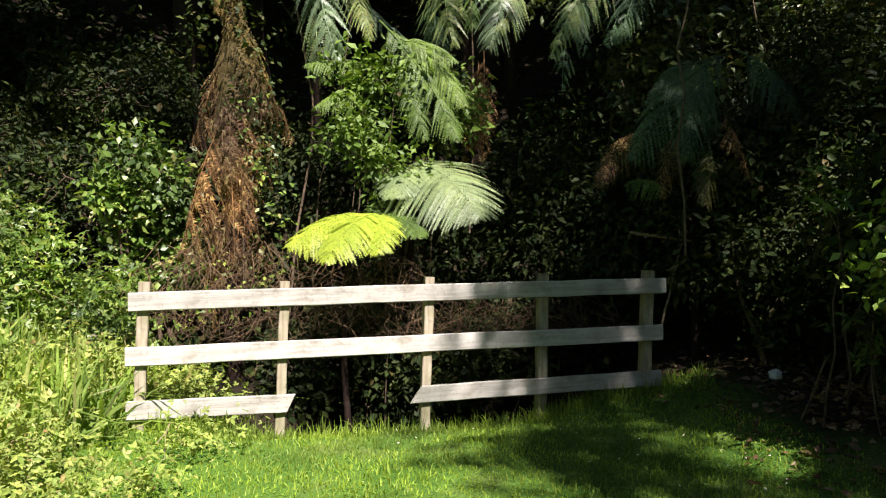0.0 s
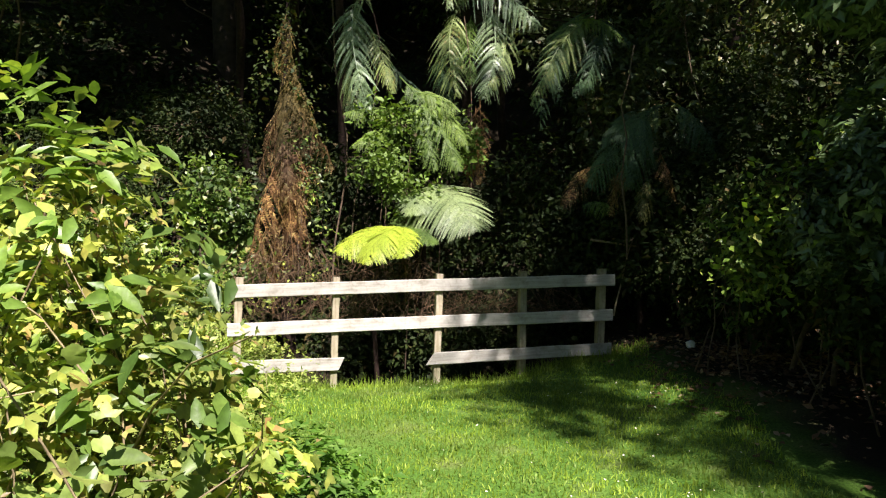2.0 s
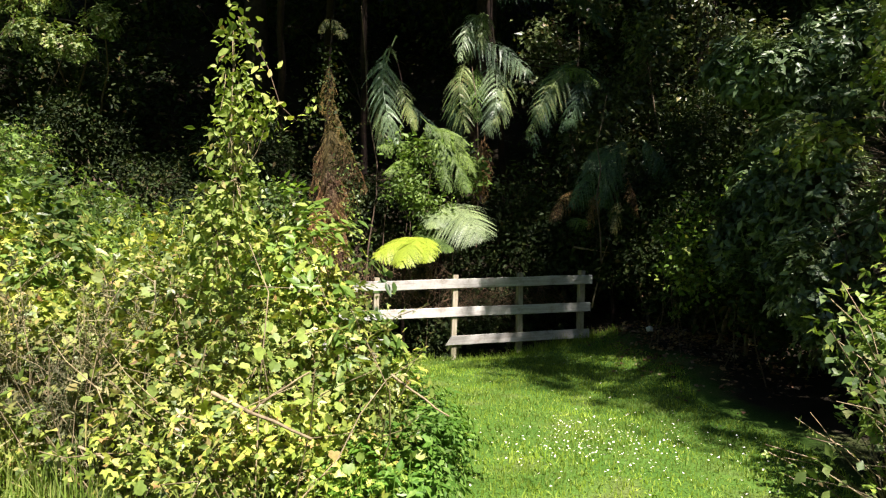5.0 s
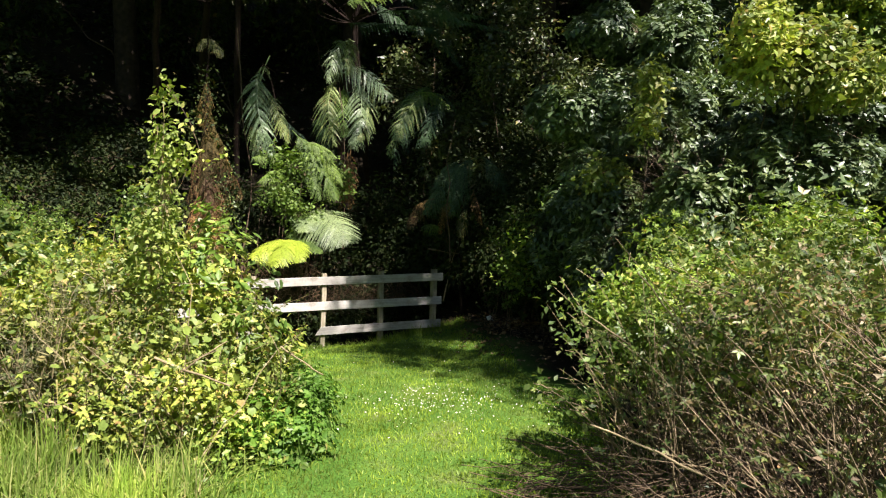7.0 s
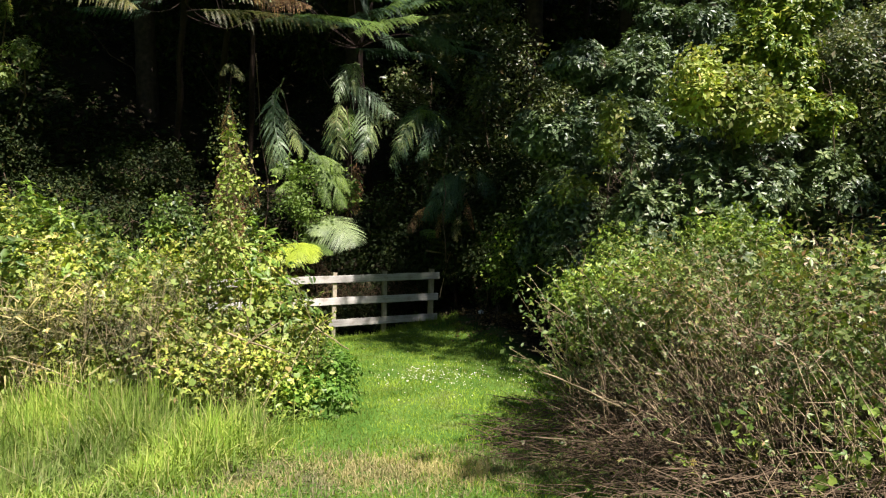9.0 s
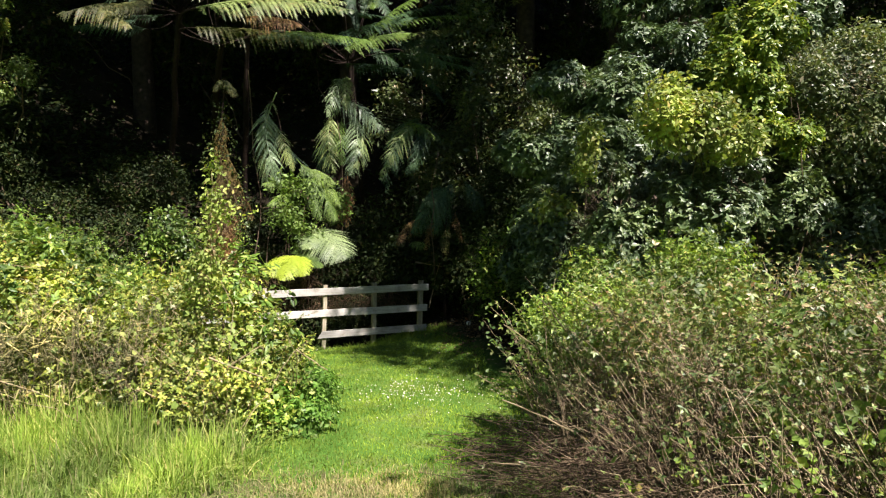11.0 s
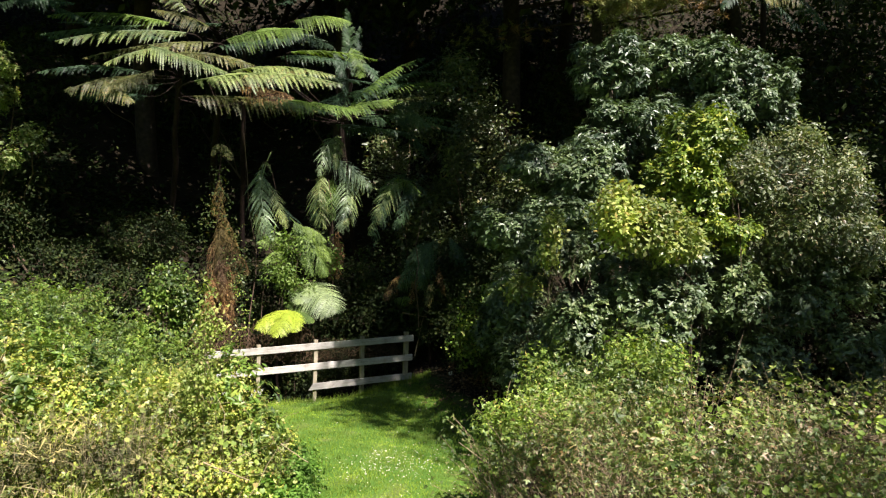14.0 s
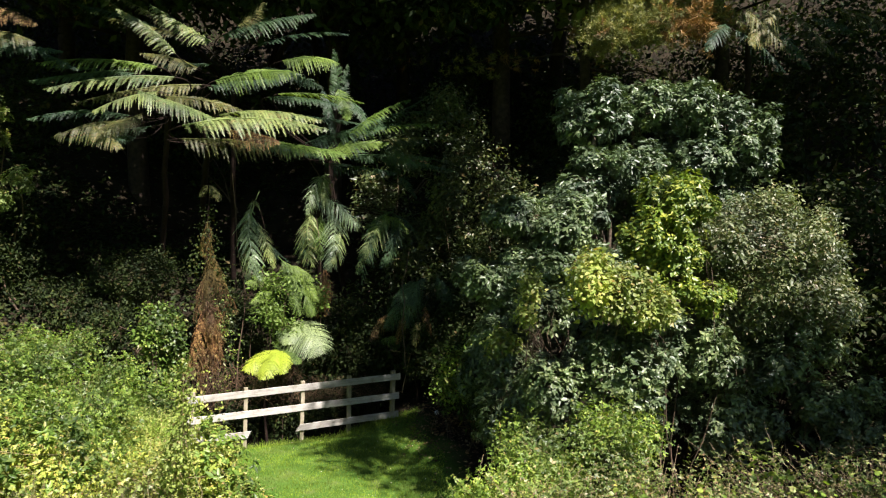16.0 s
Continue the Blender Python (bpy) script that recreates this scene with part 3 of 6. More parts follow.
def frond(th, mat, A, B, lift=0.3, width=0.24, face=(0, 0, 1), pairs=34, pinnules=10, hang=0.3, seed=1, ragged=0.0, name="frond", label="", bare=0.1, ctrl=None, fat=0.66, sweep=0.25, taper=1.7, stipe=None, calm=1.0):
    """A fern frond from A to B, arched by lift: a midrib with toothed pinnae on both sides; face: where its upper side looks."""
    rng = np.random.default_rng(seed)
    A, B, face = np.array(A, float), np.array(B, float), unit(np.array(face, float))
    n = 24
    D = np.linalg.norm(B - A)
    C = (A + B) / 2 + np.array([0, 0, lift * D * 1.3]) + rng.normal(0, 0.04 * D, 3)
    if ctrl is not None:
        C = np.array(ctrl, float)
    t = np.linspace(0, 1, n)[:, None]
    P = (1 - t) ** 2 * A + 2 * t * (1 - t) * C + t ** 2 * B
    L = np.sum(np.linalg.norm(np.diff(P, axis=0), axis=1))
    v, f = tubes([(P, np.linspace(0.007, 0.0015, n) * L)], 4)
    V, F, n0 = [v], [f], len(v)
    if stipe is not None:
        s, k = np.array(stipe, float), A - (C - A) * 0.6
        v, f = tubes([((1 - t) ** 2 * s + 2 * t * (1 - t) * k + t ** 2 * A, np.full(n, 0.006 * L))], 4)
        sub("stalk", np_mesh("stalk", v, f, FERNTRUNK, True), th)
    for k in range(pairs):
        u = bare + (1 - bare - 0.01) * (k + 0.5) / pairs
        i = min(int(u * (n - 1)), n - 2)
        fr = u * (n - 1) - i
        o = P[i] * (1 - fr) + P[i + 1] * fr
        tx = unit(P[i + 1] - P[i])
        acr = unit(np.cross(face, tx))
        up = np.cross(tx, acr)
        w = width * L * min(1.0, 0.35 + (u - bare) * 4.0) * (1 - u ** 3.0) ** 0.8 + 0.012
        for sgn in (-1, 1):
            if rng.random() < ragged:
                continue
            ww = w * rng.uniform(1 - 0.22 * calm, 1 + 0.08 * calm)
            dirn = unit(tx * (sweep + 0.6 * u) + acr * sgn + up * rng.uniform(-0.35, 0.2) * calm + rng.normal(0, 0.05 * calm, 3))
            side = unit(np.cross(up, dirn)) * sgn
            m = max(3, int(1.4 * pinnules * (0.4 + 0.6 * ww / (width * L))))
            q = np.linspace(0, 1, m + 1)
            c = o + dirn * (q * ww)[:, None] + (up * -0.35 + np.array([0, 0, -1.0])) * (q ** 2 * hang * ww)[:, None]
            hw = fat * L / pairs * (1 - q ** taper) + 0.002
            a, d = c[:-1], c[1:] - c[:-1]
            h = hw[:-1, None] * rng.uniform(0.65, 1.15, (m, 1))
            tw = rng.uniform(-0.45, 0.45) * calm
            tip = a + d * 1.3
            pts = np.stack([a, a + d * 0.86, tip + (side + up * (tw - 0.3)) * h, tip - (side + up * (tw + 0.3)) * h], 1).reshape(-1, 3)
            base = np.arange(m)[:, None, None] * 4 + n0
            tri = (np.array([(0, 1, 2), (0, 3, 1)])[None] + base).reshape(-1, 3)
            V.append(pts)
            F.append(tri)
            n0 += len(pts)
    return sub(name, np_mesh(name, np.concatenate(V), np.concatenate(F), mat), th, label)


# ---- the ground ----


def axis(near, far, step, reach):
    a = list(np.arange(near, far + step / 2, step))
    d = step
    lo, hi = [], []
    while d < reach:
        d *= 1.35
        lo.append((lo[-1] if lo else a[0]) - d)
        hi.append((hi[-1] if hi else a[-1]) + d)
    return np.array(lo[::-1] + a + hi)


gx, gy = axis(-7, 8, 0.15, 150), axis(-6, 14, 0.15, 150)
GX, GY = np.meshgrid(gx, gy)
gv = np.stack([GX, GY, H(GX, GY)], -1).reshape(-1, 3)
nx = len(gx)
gi = (np.arange(len(gy) - 1)[:, None] * nx + np.arange(nx - 1)[None]).ravel()
gt = np.concatenate([np.stack([gi, gi + 1, gi + nx + 1], -1), np.stack([gi, gi + nx + 1, gi + nx], -1)])
tagged(new("ground", np_mesh("ground", gv, gt, SOIL, True)), "turf and shade-darkened soil rising into a wooded hillside", "ground", kind="structure")

# ---- the fence ----
FE0 = np.array((-2.116, 4.719))
FE1 = np.array((1.841, 5.821))
FDIR = (FE1 - FE0) / np.linalg.norm(FE1 - FE0)
FYAW = math.degrees(math.atan2(FDIR[1], FDIR[0]))
fence = thing("fence", "weathered unpainted timber post and rail fence standing on the lawn", "fence", (-0.089, 5.283, float(H(-0.089, 5.283))))


def board(name, length, height, thick, seed, cut0=0.0, cut1=0.0, timber=None):
    """A sawn board along x, its edges eased and slightly out of true."""
    rng = random.Random(seed)
    bm = bmesh.new()
    n = 14
    rings = []
    for i in range(n):
        u = i / (n - 1)
        x = u * length
        dz, dy = rng.uniform(-0.0025, 0.0025), rng.uniform(-0.003, 0.003)
        e = 0.006
        h, t = height / 2, thick / 2
        prof = [(-t, -h + e), (-t + e, -h), (t - e, -h), (t, -h + e), (t, h - e), (t - e, h), (-t + e, h), (-t, h - e)]
        ring = []
        for y, z in prof:
            xx = x
            if i == 0:
                xx += cut0 * (z / h)
            if i == n - 1:
                xx += cut1 * (z / h)
            ring.append(bm.verts.new((xx, y + dy, z + dz)))
        rings.append(ring)
    for a, b in zip(rings, rings[1:]):
        for k in range(8):
            bm.faces.new((a[k], b[k], b[(k + 1) % 8], a[(k + 1) % 8]))
    bm.faces.new(rings[0][::-1])
    bm.faces.new(rings[-1])
    bmesh.ops.recalc_face_normals(bm, faces=bm.faces)
    me = bpy.data.meshes.new(name)
    bm.to_mesh(me)
    bm.free()
    me.materials.append(timber or WOOD)
    return me


def fence_part(name, me, m):
    ob = new(name, me)
    ob.parent = fence
    ob.matrix_basis = Matrix.Translation(-fence.location) @ m
    return ob


def rail(x0, z0, x1, z1, height, seed, cut0=0.0, cut1=0.0):
    """A rail from fence place x0 to x1 (world x), with its middle at z0 and z1."""
    f = lambda x: FE0[1] + (x - FE0[0]) * FDIR[1] / FDIR[0]
    a, b = Vector((x0, f(x0), z0)), Vector((x1, f(x1), z1))
    d = b - a
    m = Matrix.Translation(a) @ Matrix.Rotation(math.atan2(d.y, d.x), 4, 'Z') @ Matrix.Rotation(-math.atan2(d.z, d.to_2d().length), 4, 'Y')
    fence_part("rail", board("rail", d.length, height, 0.03, seed, cut0, cut1), m)


rail(-2.116, 0.993, 1.841, 1.050, 0.127, 1)
rail(-2.135, 0.622, 1.815, 0.661, 0.128, 2)
rail(-2.130, 0.262, -1.085, 0.250, 0.128, 3, 0.0, 0.03)
rail(-0.20, 0.262, 1.800, 0.286, 0.126, 4, 0.045, 0.0)
for i, (px, top, w, low) in enumerate([(-2.023, 1.125, 0.075, 0.040), (-1.1216, 1.117, 0.068, 0.036), (-0.089, 1.137, 0.072, 0.038), (0.811, 1.152, 0.078, 0.024), (1.719, 1.172, 0.085, 0.035)]):
    py = FE0[1] + (px - FE0[0]) * FDIR[1] / FDIR[0]
    off = Vector((-FDIR[1], FDIR[0], 0)) * (0.016 + w / 2)
    topv = Vector((px, py, top)) + off
    foot = topv - Vector((FDIR[0] * low, FDIR[1] * low, 0)) * ((top + 0.25) / 1.05)
    foot.z = -0.25
    d = topv - foot
    m = Matrix.Translation(foot) @ Matrix.Rotation(radians(FYAW), 4, 'Z') @ Matrix.Rotation(math.atan2(low, 1.05), 4, 'Y') @ Matrix.Rotation(radians(-90), 4, 'Y')
    fence_part("post", board("post", d.length, w, w, 20 + i, timber=POSTWOOD), m)

# ---- lawn ----
rng = np.random.default_rng(3)


def lawn_points(n):
    x, y = rng.uniform(-3.4, 3.0, n), rng.uniform(-5.0, 6.0, n)
    edge = (x < 2.12 + 0.12 * np.sin(y * 2.3) - 0.25 * np.maximum(0, -y)) | (y < -3.5)
    fence_y = FE0[1] + (x - FE0[0]) * FDIR[1] / FDIR[0]
    edge &= (y < fence_y + 0.08 + 0.1 * rng.random(n)) | (x < -1.6)
    worn = np.exp(-((x - 0.0) ** 2 / 1.6 + (y + 2.35) ** 2 / 0.12))
    edge &= rng.random(n) > 0.8 * worn
    return np.stack([x[edge], y[edge], H(x[edge], y[edge]) - 0.005], -1)


lp = lawn_points(130000)
near_fence = np.exp(-((lp[:, 1] - (FE0[1] + (lp[:, 0] - FE0[0]) * FDIR[1] / FDIR[0])) / 0.22) ** 2)
hgt = rng.uniform(0.025, 0.06, len(lp)) * (1 + 0.35 * wave(lp[:, 0] * 2, lp[:, 1] * 2)) + near_fence * rng.uniform(0.0, 0.13, len(lp))
tagged(new("lawn_grass", np_mesh("lawn_grass", *blades(lp, hgt * 0.9, 0.0036, rng, 0.65), GRASS)), "short bright green mown lawn grass", "grass", kind="stuff")

# daisies: small white discs with yellow middles
n = 520
dx = np.concatenate([rng.normal(0.75, 0.42, n - 120), rng.uniform(-0.6, 2.0, 120)])
dy = np.concatenate([rng.normal(0.75, 0.42, n - 120), rng.uniform(-0.5, 4.8, 120)])
dz = H(dx, dy) + rng.uniform(0.045, 0.07, n)
V, F = [], []
for i in range(n):
    r = rng.uniform(0.004, 0.009)
    tl = rng.normal(0, 0.3, 2)
    c = np.array((dx[i], dy[i], dz[i]))
    a = np.arange(10) * 2 * np.pi / 10
    rr = np.where(np.arange(10) % 2, r * 0.72, r)
    ring = c + np.stack([rr * np.cos(a), rr * np.sin(a), rr * (np.cos(a) * tl[0] + np.sin(a) * tl[1])], -1)
    b = len(V) and sum(len(v) for v in V)
    V.append(np.concatenate([[c - (0, 0, 0.002)], ring]))
    F.append(np.array([(0, k + 1, (k + 1) % 10 + 1) for k in range(10)]) + b)
tagged(new("daisy_patch", np_mesh("daisy_patch", np.concatenate(V), np.concatenate(F), PETAL)), "small white daisies scattered through the lawn", "flower", kind="stuff")

# long grass at the foot of the brambles and strap leaves on the bank
n = 64000
x, y = rng.uniform(-5.0, -0.7, n), rng.uniform(-3.0, -0.3, n)
k = rng.random(n) < smooth01(-0.75, -1.7, x + 0.5 * (y + 1.5)) * smooth01(-2.35, -1.8, y - 0.4 * (x + 1.4) + 0.15 * np.sin(x * 3)) + 0.015
k &= rng.random(n) < smooth01(-5.0, -3.9, x)
gp = np.stack([x[k], y[k], H(x[k], y[k]) - 0.01], -1)
tagged(new("long_grass", np_mesh("long_grass", *blades(gp, rng.uniform(0.25, 0.75, len(gp)) * (0.35 + 0.65 * smooth01(-2.4, -1.2, gp[:, 1])) * (0.8 + 0.5 * wave(gp[:, 0] * 2.2, gp[:, 1] * 2.2)), 0.0046, rng, 0.8), LONGGRASS)), "long pale green unmown grass beside the brambles", "grass", kind="stuff")
n = 2600
x, y = rng.normal(-2.9, 0.6, n), rng.normal(4.75, 0.6, n)
k = (x < -2.2)
gp = np.stack([x[k], y[k], H(x[k], y[k]) - 0.01], -1)
tagged(new("strap_leaf_clump", np_mesh("strap_leaf_clump", *blades(gp, rng.uniform(0.3, 0.7, len(gp)), 0.016, rng, 0.8), LONGGRASS)), "arching strap leaved plants on the sunny bank", "plant", kind="stuff")
n = 11000
x, y = rng.normal(-0.3, 1.1, n), rng.normal(-2.3, 0.27, n)
y = y - 0.1 * x
gp = np.stack([x, y, H(x, y) - 0.005], -1)
tagged(new("dry_grass", np_mesh("dry_grass", *blades(gp, rng.uniform(0.025, 0.075, n), 0.0035, rng, 0.9), STRAW)), "thin dry trodden grass on the path", "grass", kind="stuff")
n = 1500
x = rng.uniform(-2.0, 1.9, n)
y = FE0[1] + (x - FE0[0]) * FDIR[1] / FDIR[0] + rng.normal(0.0, 0.06, n)
gp = np.stack([x, y, H(x, y) - 0.01], -1)
tagged(new("fence_grass", np_mesh("fence_grass", *blades(gp, rng.uniform(0.08, 0.22, n), 0.0035, rng, 0.5), GRASS)), "uncut grass tufts along the fence foot", "grass", kind="stuff")

# dock plant
dock = thing("dock_plant", "broad leaved dock plant with dull blue green leaves", "plant", (-1.37, -1.66, float(H(-1.37, -1.66))))
m = 16
a = rng.uniform(0, 2 * np.pi, m)
dirs = np.stack([np.cos(a), np.sin(a), rng.uniform(0.2, 1.0, m)], -1)
for i in range(m):
    v, f = leaves(np.array([[-1.37, -1.66, float(H(-1.37, -1.66)) + 0.1]]) + dirs[i:i + 1] * 0.05, np.array([[0, 0, 1.0]]) - 0.3 * dirs[i:i + 1], dirs[i:i + 1], np.array([rng.uniform(0.16, 0.26)]), "ovate")
    sub("leaf", np_mesh("leaf", v, f, LUSH), dock)

# ---- shrubs on the right ----
shrub("glossy_tree", "large rounded evergreen tree with glossy dark green leaves", "tree",
      [(5.1, 3.9, 6.0, 0.85, 0.85, 0.72), (6.2, 4.2, 6.25, 0.7, 0.8, 0.6), (7.0, 4.1, 6.2, 0.95, 0.9, 0.75), (8.0, 3.7, 5.8, 0.75, 0.9, 0.9), (5.6, 3.6, 5.15, 1.0, 0.8, 0.55), (7.2, 3.8, 5.0, 1.0, 0.9, 0.8), (4.9, 3.8, 4.6, 0.8, 0.8, 0.7), (6.4, 4.0, 4.2, 1.3, 0.9, 0.9), (7.9, 3.9, 4.3, 0.8, 0.8, 0.9)],
      72000, "rhomb", 0.08, GLOSSY, BARK, 11, stems=8, twigs=220, rstem=0.06, clump=11, stretch=1.15, rosette=True, depth=0.45, rough=0.16)
shrub("glossy_shrub", "evergreen shrub with glossy dark green leaves leaning over the lawn", "shrub",
      [(4.05, 2.5, 4.0, 0.68, 0.6, 0.58), (3.15, 2.6, 3.1, 0.66, 0.6, 0.45), (3.95, 2.3, 3.4, 0.6, 0.6, 0.5), (4.6, 2.6, 3.3, 0.7, 0.7, 0.7), (3.6, 2.9, 2.4, 0.9, 0.7, 0.7), (3.0, 2.9, 1.6, 0.55, 0.6, 0.8), (3.36, 2.65, 4.2, 0.5, 0.5, 0.36), (4.2, 2.8, 4.3, 0.5, 0.5, 0.36), (2.75, 2.8, 3.15, 0.55, 0.5, 0.36), (3.65, 2.5, 3.5, 0.55, 0.5, 0.38)],
      76000, "rhomb", 0.075, GLOSSY, DARKTWIG, 12, stems=5, twigs=200, rstem=0.02, clump=11, stretch=1.15, rosette=True, depth=0.45, rough=0.16)
shrub("lime_shrub", "upright shrub with bright lime green leaves", "shrub",
      [(4.72, 0.15, 4.15, 0.5, 0.5, 0.58), (4.66, 0.15, 3.5, 0.46, 0.45, 0.5), (5.03, -0.1, 3.15, 0.36, 0.3, 0.24), (4.35, 0.2, 3.9, 0.35, 0.35, 0.4)], 23000, "rhomb", 0.064, LIME, DARKTWIG, 13, stems=5, rstem=0.01, clump=10, rosette=True, depth=0.5)
shrub("grey_shrub", "dense twiggy shrub with dull grey green leaves", "shrub",
      [(6.0, 0.25, 3.85, 0.78, 0.6, 0.64), (6.65, 0.15, 3.65, 0.55, 0.55, 0.68), (5.5, 0.2, 3.7, 0.45, 0.45, 0.5), (6.05, 0.2, 2.95, 0.85, 0.6, 0.5), (6.9, 0.2, 3.0, 0.5, 0.5, 0.6)], 43000, "rhomb", 0.06, GREY, TWIG, 14, stems=6, stem_mat=DARKTWIG, twigs=900, rstem=0.01, clump=9, spread=0.06, depth=0.4, rough=0.14)
shrub("yellow_leaved_shrub", "shrub with large thin yellow green leaves", "shrub",
      [(3.6, -0.2, 3.2, 0.52, 0.42, 0.4), (3.4, -0.2, 3.55, 0.28, 0.25, 0.26), (4.1, -0.3, 3.0, 0.34, 0.3, 0.3), (3.85, -0.25, 3.4, 0.25, 0.25, 0.2), (3.0, 0.95, 3.15, 0.12, 0.15, 0.3), (2.95, 0.95, 2.8, 0.16, 0.15, 0.16), (2.76, 1.6, 2.32, 0.3, 0.2, 0.2)], 8500, "broad", 0.068, YELLOW, DARKTWIG, 15, clump=7, spread=0.06, depth=0.6, twigs=140, stems=7, rstem=0.008, lobes=4)
shrub("dark_leaved_shrub", "low evergreen shrub with dark leathery leaves", "shrub",
      [(3.85, -0.05, 2.15, 0.75, 0.55, 0.52), (5.1, 0.05, 2.25, 0.6, 0.5, 0.58), (6.5, 0.25, 2.3, 0.8, 0.5, 0.65), (4.4, 0.2, 2.75, 0.5, 0.4, 0.4), (3.1, 0.6, 1.9, 0.6, 0.6, 0.6), (5.4, 0.2, 1.4, 0.9, 0.5, 0.6), (3.9, 0.3, 1.4, 0.8, 0.5, 0.6), (3.0, 1.7, 1.5, 0.7, 0.8, 0.9), (7.2, 0.2, 1.5, 0.8, 0.6, 0.7), (4.3, 1.4, 2.3, 0.9, 0.5, 0.8), (5.3, 1.2, 2.1, 0.9, 0.4, 0.8), (6.3, 1.3, 2.3, 0.9, 0.4, 0.9), (3.35, 1.75, 2.75, 0.5, 0.45, 0.45), (2.95, 2.1, 2.3, 0.45, 0.45, 0.45)], 74000, "rhomb", 0.071, GLOSSY, DARKTWIG, 16, stems=6, clump=10, twigs=420, rstem=0.01, rosette=True, depth=0.5)
shrub("hedge_shrub", "dark ivy covered shrub in the shade beside the lawn", "shrub",
      [(3.3, 4.4, 1.3, 0.7, 1.0, 1.0), (3.05, 3.0, 1.2, 0.6, 0.8, 0.9), (3.6, 5.4, 2.2, 1.0, 0.9, 1.2), (2.5, 6.4, 1.7, 0.6, 0.6, 0.9), (2.95, 5.7, 1.3, 0.8, 0.7, 1.0), (3.8, 6.9, 2.3, 1.2, 0.7, 1.5), (2.9, 3.5, 1.9, 0.4, 0.5, 0.5), (2.8, 4.4, 1.7, 0.35, 0.5, 0.5)], 38000, "rhomb", 0.075, DARK, DARKTWIG, 17, clump=9, depth=0.5)
shrub("seedling_shrub", "young shrub with pale green leaves at the shaded edge", "shrub",
      [(2.55, 4.05, 1.25, 0.18, 0.2, 0.35), (2.4, 4.3, 1.75, 0.22, 0.2, 0.25), (2.35, 4.0, 0.85, 0.2, 0.2, 0.15)], 320, "lance", 0.075, FROND_MID, DARKTWIG, 117, clump=8, rosette=True, stems=5, twigs=30, rstem=0.008, lobes=0)

shrub("edge_shrub", "small leafy shrub with dull lime leaves in half shade", "shrub",
      [(2.6, 3.2, 1.7, 0.38, 0.4, 0.42), (2.45, 3.5, 1.25, 0.32, 0.3, 0.32), (2.75, 2.8, 2.1, 0.25, 0.3, 0.3)], 1900, "broad", 0.065, LUSH, DARKTWIG, 118, stems=4, twigs=60, rstem=0.008, clump=7, depth=0.7, lobes=3)

th = shrub("bramble_thicket", "tangled half dry bramble thicket with brown canes", "bramble",
           [(2.0, -2.05, 1.2, 0.72, 0.75, 0.5), (3.2, -2.4, 1.25, 1.0, 1.0, 0.52), (4.6, -2.4, 1.2, 1.1, 1.0, 0.5), (2.2, -3.1, 1.15, 0.8, 0.7, 0.5), (3.4, -3.6, 1.2, 0.9, 0.7, 0.55), (6.2, -1.9, 1.15, 1.2, 1.0, 0.55)],
           9500, "trio", 0.055, BRAMBLE_DRY, CANE, 18, stems=12, twigs=500, rstem=0.009, clump=6, spread=0.09, rough=0.15, depth=0.5,
           more=[([(3.0, -3.4, 1.1, 1.2, 0.8, 0.55), (2.4, -2.2, 1.2, 0.8, 0.8, 0.5), (4.6, -2.4, 1.2, 1.2, 0.9, 0.5)], 2000, "trio", 0.085, THICKET, dict(clump=9, spread=0.08)),
                 ([(3.2, -3.6, 0.75, 0.9, 0.6, 0.6), (4.6, -2.7, 1.15, 1.2, 0.8, 0.5), (3.2, -2.6, 1.25, 0.7, 0.6, 0.4), (2.6, -3.8, 0.5, 0.6, 0.4, 0.4)], 2500, "lobed", 0.054, LUSH, dict(clump=8, spread=0.075)),
                 ([(1.75, -3.35, 0.6, 0.16, 0.12, 0.14), (1.5, -3.35, 0.45, 0.14, 0.1, 0.1), (2.15, -3.4, 0.8, 0.18, 0.12, 0.16), (2.1, -3.5, 0.45, 0.14, 0.12, 0.12)], 150, "lobed", 0.042, LUSH, dict(clump=9, spread=0.045))])
rngc = np.random.default_rng(181)
KEEP = lambda q: q[0] > (0.8 if q[2] > 0.8 else 0.45) + 0.6 * max(0.0, q[1] + 2.0)
SP = [(2.15, -2.1, 0.8), (3.2, -2.4, 1.0), (4.6, -2.5, 1.1), (2.4, -3.3, 0.8), (3.5, -3.7, 0.8), (6.0, -2.0, 1.1)]
canes(th, SP, 1100, rngc, CANE, BRAMBLE_DRY, (0.8, 1.85), (-0.3, 0.05), 0.052, 5, 0.0052, 0.55, keep=KEEP)
canes(th, SP, 420, rngc, TWIG, THICKET, (0.8, 1.75), (-0.35, -0.1), 0.05, 4, 0.004, 0.5, keep=KEEP)
canes(th, SP, 420, rngc, DARKTWIG, BRAMBLE_DRY, (0.6, 1.6), (-0.3, 0.0), 0.055, 4, 0.0042, 0.5, keep=KEEP)
canes(th, [(1.8, -2.9, 0.7), (2.5, -3.9, 0.7), (1.8, -2.4, 0.55)], 520, rngc, BRUSH, BRAMBLE_DRY, (0.4, 0.9), (-1.1, -0.6), 0.05, 1, 0.005, 0.5, keep=KEEP)
th = shrub("green_bramble", "fresh green bramble bush at the lawn's edge", "bramble",
           [(2.45, -0.7, 1.3, 0.5, 0.5, 0.62), (3.4, -0.75, 1.35, 0.7, 0.45, 0.6), (2.35, -1.4, 1.05, 0.45, 0.4, 0.5), (1.7, -1.35, 1.1, 0.36, 0.36, 0.42)], 12500, "trio", 0.066, LUSH, TWIG, 19, twigs=160, rstem=0.008, clump=7)
